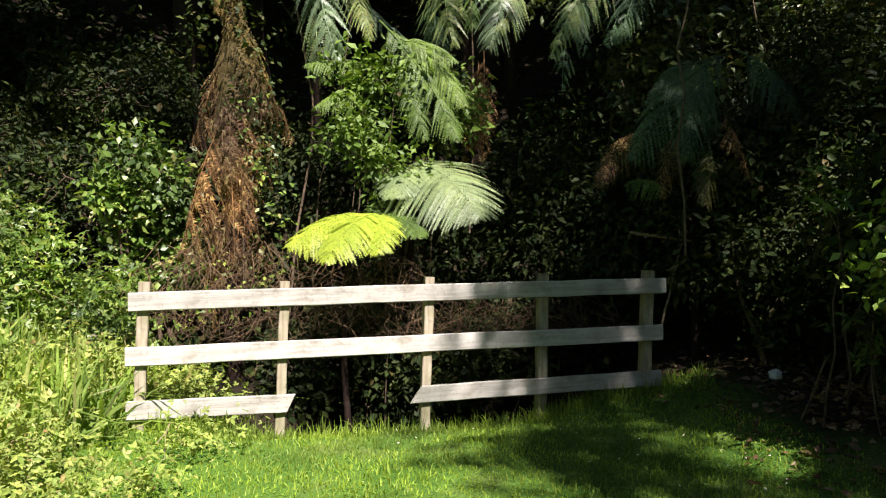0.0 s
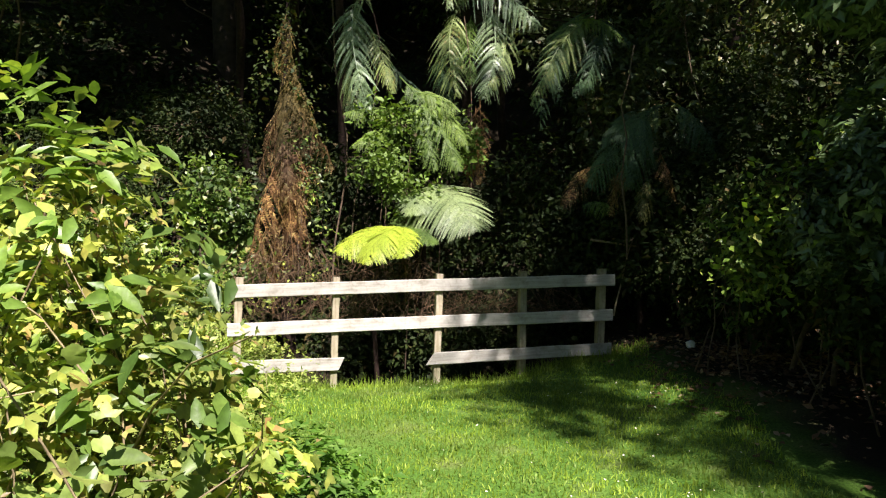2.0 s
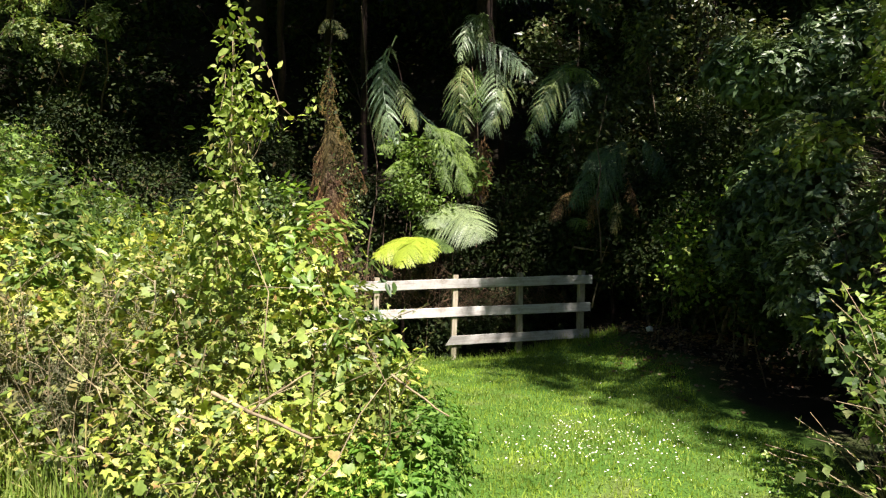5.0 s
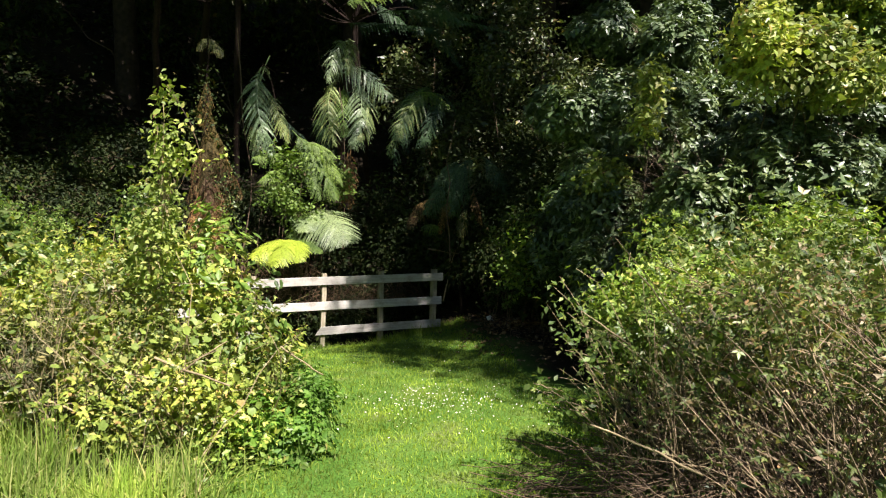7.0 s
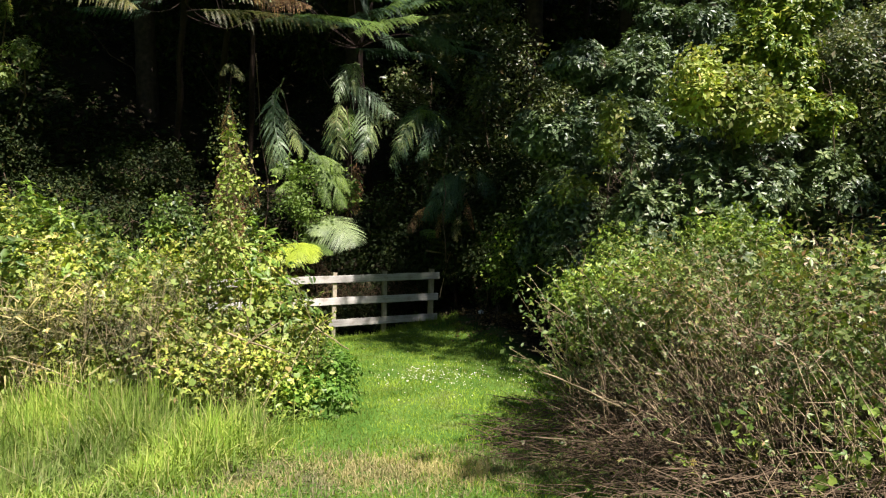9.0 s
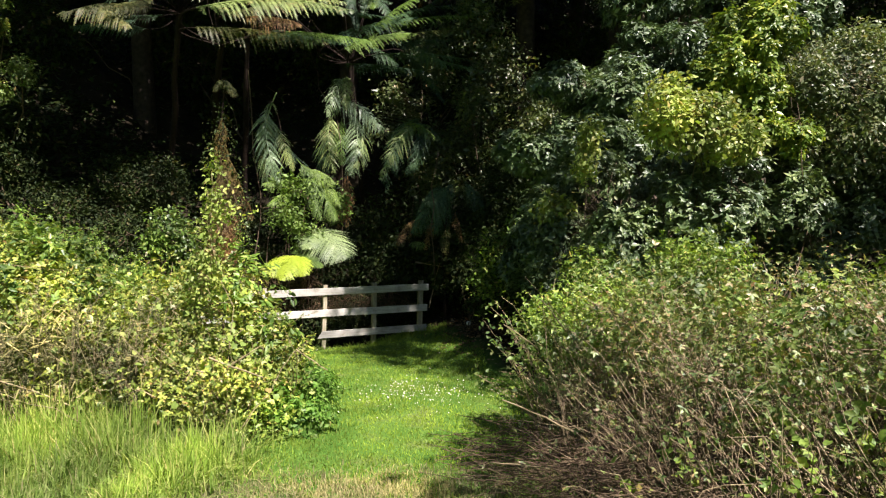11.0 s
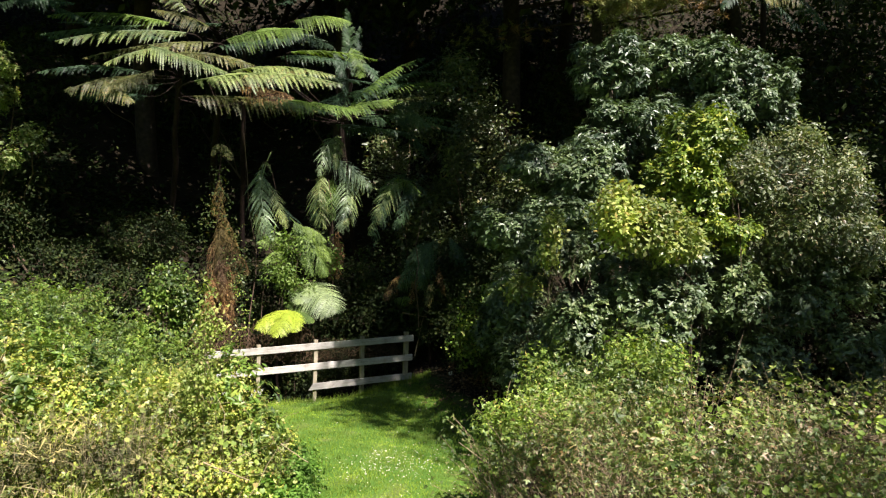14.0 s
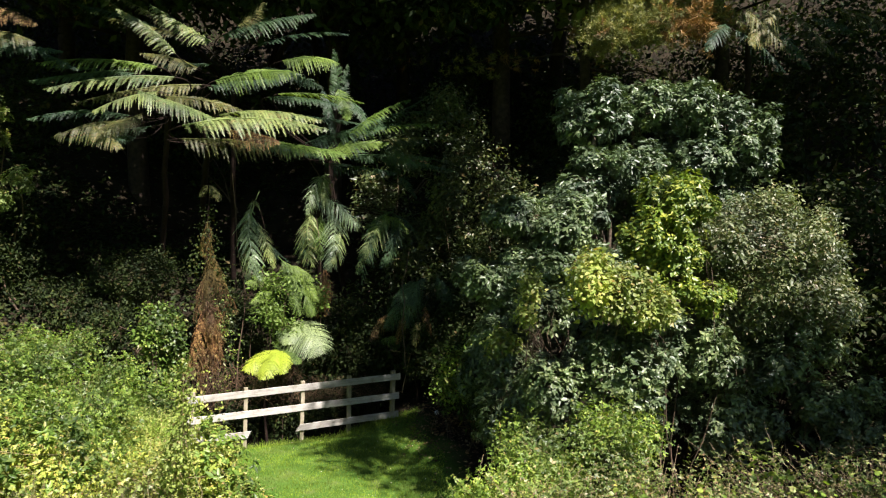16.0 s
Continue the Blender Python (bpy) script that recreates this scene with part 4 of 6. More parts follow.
canes(th, [(2.3, -0.9, 0.6), (3.4, -0.8, 0.7), (2.1, -1.5, 0.45), (1.7, -1.5, 0.3)], 300, rngc, TWIG, LUSH, (0.8, 1.7), (-0.3, 0.0), 0.065, 8, 0.006, keep=KEEP)

for a, b, r in [((1.5, -2.4, 1.05), (1.19, -2.3, 1.48), 0.007), ((1.2, -2.2, 1.1), (0.98, -2.1, 1.27), 0.006), ((1.25, -2.8, 0.62), (0.77, -2.7, 0.84), 0.007), ((1.0, -3.0, 0.45), (0.62, -2.95, 0.5), 0.006), ((1.9, -2.9, 0.9), (1.6, -2.8, 1.4), 0.006)]:
    sub("dead_stick", np_mesh("dead_stick", *tubes([limb(a, b, r, r * 0.6, rngc, 0.04, 6)], 6), TWIG, True), bpy.data.objects["bramble_thicket"], "pale broken dead stick")
for a, b in [((1.5, -1.7, 0.5), (0.84, -1.95, 1.3)), ((1.5, -1.6, 0.7), (0.95, -1.75, 1.38)), ((1.45, -1.9, 0.5), (0.9, -2.05, 1.12)), ((1.5, -1.8, 0.3), (0.75, -2.1, 0.9))]:
    P, R = limb(a, b, 0.005, 0.002, rngc, 0.06, 7)
    sub("spray_stem", np_mesh("spray_stem", *tubes([(P, R)], 4), TWIG), th)
    q = np.repeat(P[3:], 9, axis=0) + rngc.normal(0, 0.035, (36, 3))
    stuffed("spray_leaf", *leaves(q, rngc.normal(0, 0.6, (36, 3)) + (0, -0.4, 0.8), rngc.normal(0, 1, (36, 3)), rngc.uniform(0.03, 0.055, 36), "broad"), THICKET, th)

# ---- the left bank ----
rngw = np.random.default_rng(77)
th = shrub("bramble_mound", "sunlit bramble mound with yellow green leaves", "bramble",
           [(-1.15, -0.02, 1.22, 0.42, 0.45, 0.66), (-0.86, -0.05, 0.7, 0.4, 0.42, 0.45), (-1.7, -0.15, 0.98, 0.65, 0.65, 0.72), (-1.45, -0.75, 0.65, 0.5, 0.48, 0.5), (-2.6, -0.1, 1.05, 0.7, 0.7, 0.75), (-3.6, 0.0, 1.2, 0.9, 0.9, 0.85), (-5.0, 0.3, 1.3, 1.0, 1.1, 0.9), (-2.3, -0.6, 0.6, 0.7, 0.4, 0.5), (-1.0, -0.55, 0.4, 0.4, 0.35, 0.35)],
           25500, "trefoil", 0.058, BRAMBLE, TWIG, 21, stems=14, twigs=500, rstem=0.009, clump=8, spread=0.075, rough=0.22, depth=0.6,
           more=[([(-0.75, -0.05, 0.3, 0.38, 0.42, 0.25), (-0.95, -0.7, 0.25, 0.45, 0.35, 0.22), (-0.6, -0.35, 0.3, 0.22, 0.3, 0.2)], 4000, "rhomb", 0.05, LUSH),
                 ([(-1.12, -0.1, 1.38, 0.4, 0.36, 0.5), (-0.85, -0.15, 0.9, 0.32, 0.34, 0.4), (-2.9, -0.1, 1.4, 0.7, 0.6, 0.6), (-3.4, 0.0, 1.8, 0.5, 0.4, 0.45), (-2.7, 0.0, 1.75, 0.35, 0.3, 0.3)], 3400, "ovate", 0.056, LUSH, dict(clump=9, rosette=True, stretch=1.35)),
                 ([(-1.6, -0.6, 0.85, 0.7, 0.5, 0.45), (-0.95, -0.2, 0.65, 0.4, 0.4, 0.35), (-3.0, -0.3, 0.9, 0.8, 0.5, 0.5)], 1200, "lobed", 0.052, VINE, dict(clump=5, spread=0.1)),
                 ([(-2.6, -0.75, 0.9, 0.55, 0.3, 0.4), (-3.5, -0.8, 0.75, 0.5, 0.3, 0.4), (-1.75, -0.85, 1.0, 0.25, 0.2, 0.3)], 1100, "needle", 0.14, STRAW, dict(clump=20, spread=0.08))])
for lab, spots, hh, n, sd in [("olive grey heath shrub with fine needle leaves among the brambles", [(-2.35, -0.72, 0.2), (-1.98, -0.78, 0.12), (-2.75, -0.7, 0.18)], (0.8, 1.3), 46, 221),
                          ("half dry heath shrub beside the long grass", [(-3.5, -0.85, 0.35), (-4.1, -0.8, 0.3)], (0.6, 1.15), 34, 223)]:
    plumes("heath_shrub", lab, spots, hh, n, sd)
th = thing("weed_clump", "lush deep green leafy weeds at the bramble's foot", "weeds", (-0.55, 0.0, float(H(-0.55, 0.0))))
me, _ = foliage("foliage", [(-0.52, 0.3, 0.34, 0.34, 0.6, 0.34), (-0.6, -0.4, 0.3, 0.34, 0.42, 0.3), (-0.7, 0.95, 0.3, 0.35, 0.45, 0.3)], 20000, "rhomb", 0.052, WEED, rngw, clump=9, rosette=True, depth=0.8, rough=0.3)
tagged(sub("foliage", me, th), kind="stuff")
W = rngw.uniform((-0.95, -0.9), (-0.35, 0.8), (40, 2))
stuffed("stem", *tubes([limb((x, y, float(H(x, y)) - 0.02), (x, y, float(H(x, y)) + 0.4), 0.003, 0.002, rngw, 0.1, 4) for x, y in W], 3), WEED, th)
th = bpy.data.objects["bramble_mound"]
for a, b, r in [((-0.6, -0.55, 0.9), (-0.31, -0.65, 0.71), 0.007), ((-1.3, -1.2, 0.95), (-0.86, -1.36, 0.8), 0.009), ((-1.15, -1.2, 0.86), (-0.88, -1.3, 1.05), 0.007), ((-1.9, -1.1, 0.7), (-1.5, -1.15, 0.5), 0.007), ((-2.4, -1.0, 0.55), (-2.9, -1.1, 0.8), 0.006)]:
    sub("dead_stick", np_mesh("dead_stick", *tubes([limb(a, b, r, r * 0.6, rngw, 0.05, 6)], 6), TWIG, True), th, "pale broken dead stick")
SPL = [(-1.2, 0.0, 0.42), (-0.95, -0.1, 0.34), (-1.7, -0.25, 0.65), (-2.7, -0.1, 0.7), (-3.7, 0.0, 0.9), (-1.4, -0.8, 0.4)]
canes(th, SPL, 460, rngc, TWIG, BRAMBLE, (0.7, 1.6), (0.05, -0.15), 0.062, 9, 0.0055, 0.4, keep=lambda q: q[0] < -0.34 - 0.68 * max(q[1] + 0.5, 0.0))
th = shrub("climbing_vine", "slender leafy vine spire rising above the brambles", "vine",
           [(-1.4, -0.72, 1.6, 0.15, 0.15, 0.25), (-1.36, -0.75, 1.85, 0.1, 0.1, 0.22), (-1.31, -0.77, 2.12, 0.07, 0.07, 0.25), (-1.3, -0.79, 2.4, 0.055, 0.055, 0.22), (-1.3, -0.8, 2.62, 0.03, 0.03, 0.12), (-1.2, -0.78, 2.2, 0.05, 0.05, 0.12)], 1500, "ovate", 0.04, VINE, TWIG, 22, stems=2, twigs=70, rstem=0.004, clump=6, spread=0.035, lobes=0)
P = np.array([(-1.56, 0.46, 2.85), (-1.45, 0.44, 2.72), (-1.36, 0.42, 2.6), (-1.28, 0.4, 2.42), (-1.18, 0.4, 2.35), (-1.1, 0.38, 2.42)]) * (0.75, 1, 1) + (-0.13, -1.25, -0.22)
sub("tendril", np_mesh("tendril", *tubes([(P, np.linspace(0.003, 0.0015, 6))], 4), DARKTWIG), th)
q = np.repeat(P, 5, axis=0) + rngc.normal(0, 0.025, (30, 3))
stuffed("leaf", *leaves(q, rngc.normal(0, 0.6, (30, 3)) + (0, -0.4, 0.8), rngc.normal(0, 1, (30, 3)), rngc.uniform(0.03, 0.06, 30), "ovate"), VINE, th)
shrub("bank_bramble", "rough sunlit growth of bramble and weeds on the bank", "bramble",
      [(-3.2, 2.0, 0.8, 0.8, 0.9, 0.5), (-4.4, 2.4, 1.2, 1.1, 1.2, 0.6), (-3.5, 3.8, 0.95, 0.8, 1.0, 0.5), (-5.0, 4.4, 1.6, 1.1, 1.3, 0.7), (-6.5, 3.0, 2.0, 1.1, 1.5, 0.7), (-2.9, 5.9, 0.75, 0.6, 0.5, 0.5), (-3.6, 5.9, 1.1, 0.7, 0.7, 0.55), (-4.8, 6.2, 1.7, 0.9, 0.7, 0.55), (-6.6, 5.6, 2.5, 1.1, 1.0, 0.8)],
      29000, "trio", 0.088, LUSH, TWIG, 23, twigs=400, rstem=0.008, clump=7, spread=0.08, rough=0.4, depth=0.6)
shrub("low_weeds", "low bright green leafy weeds at the lawn's edge", "weeds",
      [(-2.35, 3.5, 0.2, 0.55, 0.7, 0.3), (-1.65, 2.9, 0.12, 0.45, 0.8, 0.2), (-3.0, 4.0, 0.4, 0.7, 0.7, 0.4), (-1.6, 1.9, 0.2, 0.5, 0.5, 0.3), (-2.3, 2.4, 0.4, 0.6, 0.7, 0.4), (-2.0, 5.5, 0.15, 0.6, 0.3, 0.18), (-1.6, 4.2, 0.1, 0.35, 0.4, 0.13), (-2.7, 5.0, 0.35, 0.5, 0.4, 0.35)], 15000, "trio", 0.06, VINE, TWIG, 24, stems=8, twigs=60, rstem=0.005, clump=7)

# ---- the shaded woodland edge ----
# Dark leaves also line the gully, putting its shade into leaf colour.
shrub("ivy_bank", "shade-dark ivy and creepers hanging over the gully", "ivy",
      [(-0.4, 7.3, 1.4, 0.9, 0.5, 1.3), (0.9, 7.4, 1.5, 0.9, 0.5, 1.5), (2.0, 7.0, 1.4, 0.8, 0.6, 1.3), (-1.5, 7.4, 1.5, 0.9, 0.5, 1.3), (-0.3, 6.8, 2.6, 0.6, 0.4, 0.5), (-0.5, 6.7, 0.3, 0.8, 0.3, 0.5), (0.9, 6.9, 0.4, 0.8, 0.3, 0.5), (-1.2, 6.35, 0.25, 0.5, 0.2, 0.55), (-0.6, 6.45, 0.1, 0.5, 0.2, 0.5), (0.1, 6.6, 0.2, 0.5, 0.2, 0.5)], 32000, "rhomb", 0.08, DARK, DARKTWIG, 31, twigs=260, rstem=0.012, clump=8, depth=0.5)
shrub("ivy_spray", "green creeper leaves tangled among the ferns", "ivy",
      [(-0.85, 6.25, 2.35, 0.35, 0.2, 0.3), (-0.45, 6.2, 2.0, 0.35, 0.2, 0.35), (-0.6, 6.4, 2.8, 0.4, 0.2, 0.4), (0.1, 6.6, 2.6, 0.3, 0.2, 0.4)], 2600, "rhomb", 0.075, FROND_MID, DARKTWIG, 131, stems=4, twigs=50, rstem=0.008, clump=7, depth=0.8)
shrub("green_bush", "leafy green bush catching a patch of sun", "shrub",
      [(-2.95, 6.9, 2.0, 0.42, 0.4, 0.5), (-2.8, 7.1, 1.4, 0.5, 0.4, 0.5)], 4200, "broad", 0.085, LUSH, DARKTWIG, 32, twigs=120, clump=8)
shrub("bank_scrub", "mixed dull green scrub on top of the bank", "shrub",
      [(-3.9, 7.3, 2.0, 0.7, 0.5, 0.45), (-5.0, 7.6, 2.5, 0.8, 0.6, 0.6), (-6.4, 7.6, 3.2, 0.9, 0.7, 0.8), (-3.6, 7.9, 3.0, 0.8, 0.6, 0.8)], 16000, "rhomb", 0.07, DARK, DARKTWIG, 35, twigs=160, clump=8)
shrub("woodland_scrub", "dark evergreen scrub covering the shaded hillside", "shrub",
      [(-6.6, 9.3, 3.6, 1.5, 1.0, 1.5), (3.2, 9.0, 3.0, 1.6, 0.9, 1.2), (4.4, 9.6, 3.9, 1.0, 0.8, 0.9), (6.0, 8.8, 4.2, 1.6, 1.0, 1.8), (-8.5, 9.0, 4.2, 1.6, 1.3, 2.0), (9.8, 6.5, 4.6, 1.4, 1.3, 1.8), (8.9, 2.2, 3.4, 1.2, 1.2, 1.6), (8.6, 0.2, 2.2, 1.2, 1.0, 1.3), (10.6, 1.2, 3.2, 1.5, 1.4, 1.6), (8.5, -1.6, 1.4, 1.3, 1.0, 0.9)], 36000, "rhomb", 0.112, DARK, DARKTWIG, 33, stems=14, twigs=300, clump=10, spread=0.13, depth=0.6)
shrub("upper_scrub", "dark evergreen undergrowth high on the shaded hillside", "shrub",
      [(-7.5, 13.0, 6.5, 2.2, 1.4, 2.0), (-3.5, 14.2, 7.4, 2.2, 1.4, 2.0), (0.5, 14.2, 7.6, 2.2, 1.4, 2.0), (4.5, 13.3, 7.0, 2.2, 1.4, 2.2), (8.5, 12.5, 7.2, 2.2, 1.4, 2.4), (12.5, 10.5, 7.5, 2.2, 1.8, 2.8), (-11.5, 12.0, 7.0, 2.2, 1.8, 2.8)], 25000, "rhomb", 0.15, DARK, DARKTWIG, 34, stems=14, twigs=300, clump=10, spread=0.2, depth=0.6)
shrub("slope_scrub", "dim green broadleaf scrub on the shaded slope", "shrub",
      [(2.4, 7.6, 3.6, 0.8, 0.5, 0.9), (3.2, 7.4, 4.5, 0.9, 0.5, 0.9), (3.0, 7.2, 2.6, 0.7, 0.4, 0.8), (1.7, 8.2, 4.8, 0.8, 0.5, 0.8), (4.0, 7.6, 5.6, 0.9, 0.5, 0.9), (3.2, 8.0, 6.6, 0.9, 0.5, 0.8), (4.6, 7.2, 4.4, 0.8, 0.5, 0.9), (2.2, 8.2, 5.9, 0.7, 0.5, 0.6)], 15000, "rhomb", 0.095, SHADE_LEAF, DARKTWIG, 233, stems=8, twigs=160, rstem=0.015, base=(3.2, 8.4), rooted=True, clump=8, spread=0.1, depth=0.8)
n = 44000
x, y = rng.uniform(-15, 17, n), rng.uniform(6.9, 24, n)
# Extra DARK leaves hide sunlit soil where the slope lies in shade.
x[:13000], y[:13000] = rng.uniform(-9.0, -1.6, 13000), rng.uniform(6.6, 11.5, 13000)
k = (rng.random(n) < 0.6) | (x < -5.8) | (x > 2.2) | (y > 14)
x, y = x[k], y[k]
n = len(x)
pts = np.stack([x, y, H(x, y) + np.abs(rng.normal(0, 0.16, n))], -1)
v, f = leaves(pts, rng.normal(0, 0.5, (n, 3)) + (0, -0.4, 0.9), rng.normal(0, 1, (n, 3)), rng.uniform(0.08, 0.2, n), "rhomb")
tagged(new("hillside_undergrowth", np_mesh("hillside_undergrowth", v, f, DARK)), "shade-dark leafy undergrowth carpeting the wooded hillside", "undergrowth", kind="stuff")
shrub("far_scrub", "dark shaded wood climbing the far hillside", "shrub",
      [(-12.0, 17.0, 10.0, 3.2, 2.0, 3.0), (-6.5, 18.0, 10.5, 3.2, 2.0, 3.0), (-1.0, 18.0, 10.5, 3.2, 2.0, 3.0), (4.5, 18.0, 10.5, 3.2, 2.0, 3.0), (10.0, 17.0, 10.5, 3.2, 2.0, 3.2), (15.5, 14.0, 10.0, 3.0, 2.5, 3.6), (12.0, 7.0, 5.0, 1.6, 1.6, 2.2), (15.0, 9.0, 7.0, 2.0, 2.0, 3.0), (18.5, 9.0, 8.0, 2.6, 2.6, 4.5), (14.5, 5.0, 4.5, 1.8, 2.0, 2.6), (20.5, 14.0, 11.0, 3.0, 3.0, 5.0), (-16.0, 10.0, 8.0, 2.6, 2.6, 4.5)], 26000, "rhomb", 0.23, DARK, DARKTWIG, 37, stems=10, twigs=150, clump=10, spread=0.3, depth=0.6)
# Crowns mostly above view, added to shade the wood below.
shrub("canopy_tree", "tall dark evergreen tree added over the wooded slope to shade it", "tree",
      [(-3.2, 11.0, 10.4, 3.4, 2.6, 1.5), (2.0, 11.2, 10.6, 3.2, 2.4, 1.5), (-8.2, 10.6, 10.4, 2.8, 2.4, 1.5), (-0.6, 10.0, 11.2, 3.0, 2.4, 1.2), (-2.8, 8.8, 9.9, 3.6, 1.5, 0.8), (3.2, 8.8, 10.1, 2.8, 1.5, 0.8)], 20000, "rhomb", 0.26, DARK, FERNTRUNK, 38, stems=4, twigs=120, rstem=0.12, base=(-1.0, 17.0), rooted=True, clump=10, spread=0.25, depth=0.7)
# Unseen trees; crown lumps sit where shade must fall on fence, lawn and slope.
shrub("shade_tree", "unseen tall tree beside the clearing casting dappled shade", "tree",
      [(4.15, -3.25, 14.0, 0.65, 0.6, 0.5), (4.75, -2.65, 14.0, 0.7, 0.6, 0.6), (5.05, -1.45, 14.0, 0.8, 1.0, 0.9), (5.9, -1.35, 14.0, 0.9, 1.0, 0.8), (3.7, -1.1, 14.0, 0.7, 0.4, 0.4), (5.15, -3.85, 14.0, 0.4, 0.5, 0.4)], 5400, "rhomb", 0.18, DARK, PINEBARK, 39, lobes=0, stems=4, twigs=50, rstem=0.04, base=(8.0, -11.0), rooted=True, clump=9, spread=0.22, depth=0.9)
shrub("shade_tree", "unseen tall thin crowned tree casting dappled shade", "tree",
      [(4.28, -5.2, 14.0, 0.85, 1.1, 0.9), (4.8, -6.4, 14.0, 0.62, 1.3, 0.8), (4.35, -4.25, 14.0, 0.75, 0.7, 0.7), (5.4, -8.5, 14.0, 0.6, 0.45, 0.4), (5.3, -7.7, 14.0, 0.35, 0.4, 0.3), (5.35, -6.7, 14.0, 0.4, 0.6, 0.4), (5.9, -5.65, 14.0, 0.75, 0.6, 0.4)], 2900, "rhomb", 0.17, DARK, PINEBARK, 145, lobes=0, stems=3, twigs=30, rstem=0.03, base=(8.5, -12.0), rooted=True, clump=9, spread=0.22, depth=0.9)
# Unseen crowns added only to keep sun off the right-hand shrubs.
shrub("shade_tree", "unseen dark tree added to shade the shrubs on the right", "tree",
      [(12.2, -6.1, 14.0, 1.5, 2.6, 2.2), (12.8, -8.6, 14.0, 2.0, 2.6, 2.2), (10.5, -10.2, 14.0, 1.3, 1.2, 1.0)], 7500, "rhomb", 0.3, DARK, PINEBARK, 40, lobes=0, stems=3, twigs=60, rstem=0.16, clump=10, spread=0.25, depth=0.8)
shrub("shade_tree", "unseen dark tree added to shade the shrubs on the right", "tree",
      [(12.9, 0.0, 14.0, 1.9, 2.4, 2.0), (15.4, 0.6, 14.5, 2.0, 2.6, 2.2)], 6000, "rhomb", 0.3, DARK, PINEBARK, 140, lobes=0, stems=2, twigs=60, rstem=0.16, clump=10, spread=0.25, depth=0.8)
# Added out of view so the wooded slope lies in shade.
shrub("shade_tree", "unseen dark tree added to shade the wooded slope", "tree",
      [(-2.7, 1.5, 14.0, 0.8, 0.6, 0.5), (4.6, 0.9, 14.0, 1.2, 0.9, 0.7), (-4.2, 3.3, 14.0, 2.4, 1.2, 0.8), (0.4, 4.6, 14.0, 2.6, 1.1, 0.8), (4.8, 4.0, 14.0, 2.4, 1.4, 0.8), (-1.2, 3.8, 14.0, 1.2, 0.8, 0.6), (-2.7, 3.9, 14.0, 1.3, 1.0, 0.7), (-7.4, 2.2, 14.0, 2.0, 1.8, 0.8), (8.6, 4.5, 14.0, 2.0, 1.2, 0.8), (11.6, 2.6, 14.0, 1.8, 1.5, 0.8)], 17000, "rhomb", 0.3, DARK, PINEBARK, 141, lobes=0, stems=4, twigs=90, rstem=0.16, base=(1.0, 21.0), rooted=True, clump=10, spread=0.25, depth=0.8)
shrub("shade_tree", "unseen dark tree added to shade the shrubs on the right", "tree",
      [(9.6, -8.8, 14.0, 1.5, 0.75, 0.6)], 1300, "rhomb", 0.28, DARK, PINEBARK, 142, lobes=0, stems=2, twigs=30, rstem=0.12, base=(11.5, -12.5), rooted=True, clump=10, spread=0.2, depth=0.8)
shrub("shade_tree", "unseen slender tree casting small dapples on the lawn", "tree",
      [(4.4, -11.1, 14.0, 0.3, 0.45, 0.3), (4.3, -12.2, 14.0, 0.32, 0.35, 0.3), (3.5, -12.7, 14.0, 0.3, 0.2, 0.2), (3.9, -11.7, 14.0, 0.22, 0.2, 0.2), (6.9, -12.4, 14.0, 0.9, 0.5, 0.5), (8.3, -10.9, 14.0, 0.8, 0.5, 0.5)], 800, "rhomb", 0.2, DARK, PINEBARK, 143, lobes=0, stems=2, twigs=20, rstem=0.05, base=(9.5, -13.5), rooted=True, clump=8, spread=0.15, depth=0.9)
# Further unseen crowns added, leaving no sun on the upper slope.
shrub("shade_tree", "unseen broad treetops added to keep sun off the wooded slope", "tree",
      [(-6.0, 7.2, 14.8, 4.0, 2.8, 0.9), (0.0, 8.2, 15.2, 4.0, 2.8, 0.9), (6.0, 7.8, 15.0, 4.0, 2.8, 0.9), (12.0, 6.4, 15.0, 4.0, 2.8, 0.9), (-11.0, 4.6, 14.4, 3.0, 3.0, 0.9), (15.0, 3.0, 14.4, 2.6, 2.4, 0.9), (18.5, 6.5, 16.0, 3.6, 3.4, 1.0), (0.0, 13.0, 18.5, 5.0, 3.0, 1.0), (8.0, 12.5, 18.5, 5.0, 3.0, 1.0), (-8.0, 12.0, 18.0, 5.0, 3.0, 1.0)], 17000, "rhomb", 0.55, DARK, PINEBARK, 144, lobes=0, stems=4, twigs=60, rstem=0.2, base=(2.0, 27.0), rooted=True, clump=9, spread=0.4, depth=0.9)
shrub("broadleaf_tree", "tree with small bright leaves at the wood's edge", "tree",
      [(-6.3, 7.0, 4.75, 0.75, 0.5, 0.45), (-5.6, 7.0, 5.0, 0.35, 0.35, 0.3), (-6.7, 7.0, 5.3, 0.6, 0.4, 0.4), (-6.05, 7.0, 6.5, 0.3, 0.4, 0.55), (-6.05, 7.0, 5.9, 0.3, 0.4, 0.45)], 9000, "rhomb", 0.06, THICKET, DARKTWIG, 36, stems=4, twigs=120, rstem=0.02, base=(-6.6, 8.0), rooted=True, clump=8, rosette=True, depth=0.6)

# ---- tree ferns ----
FR = np.random.default_rng(41)


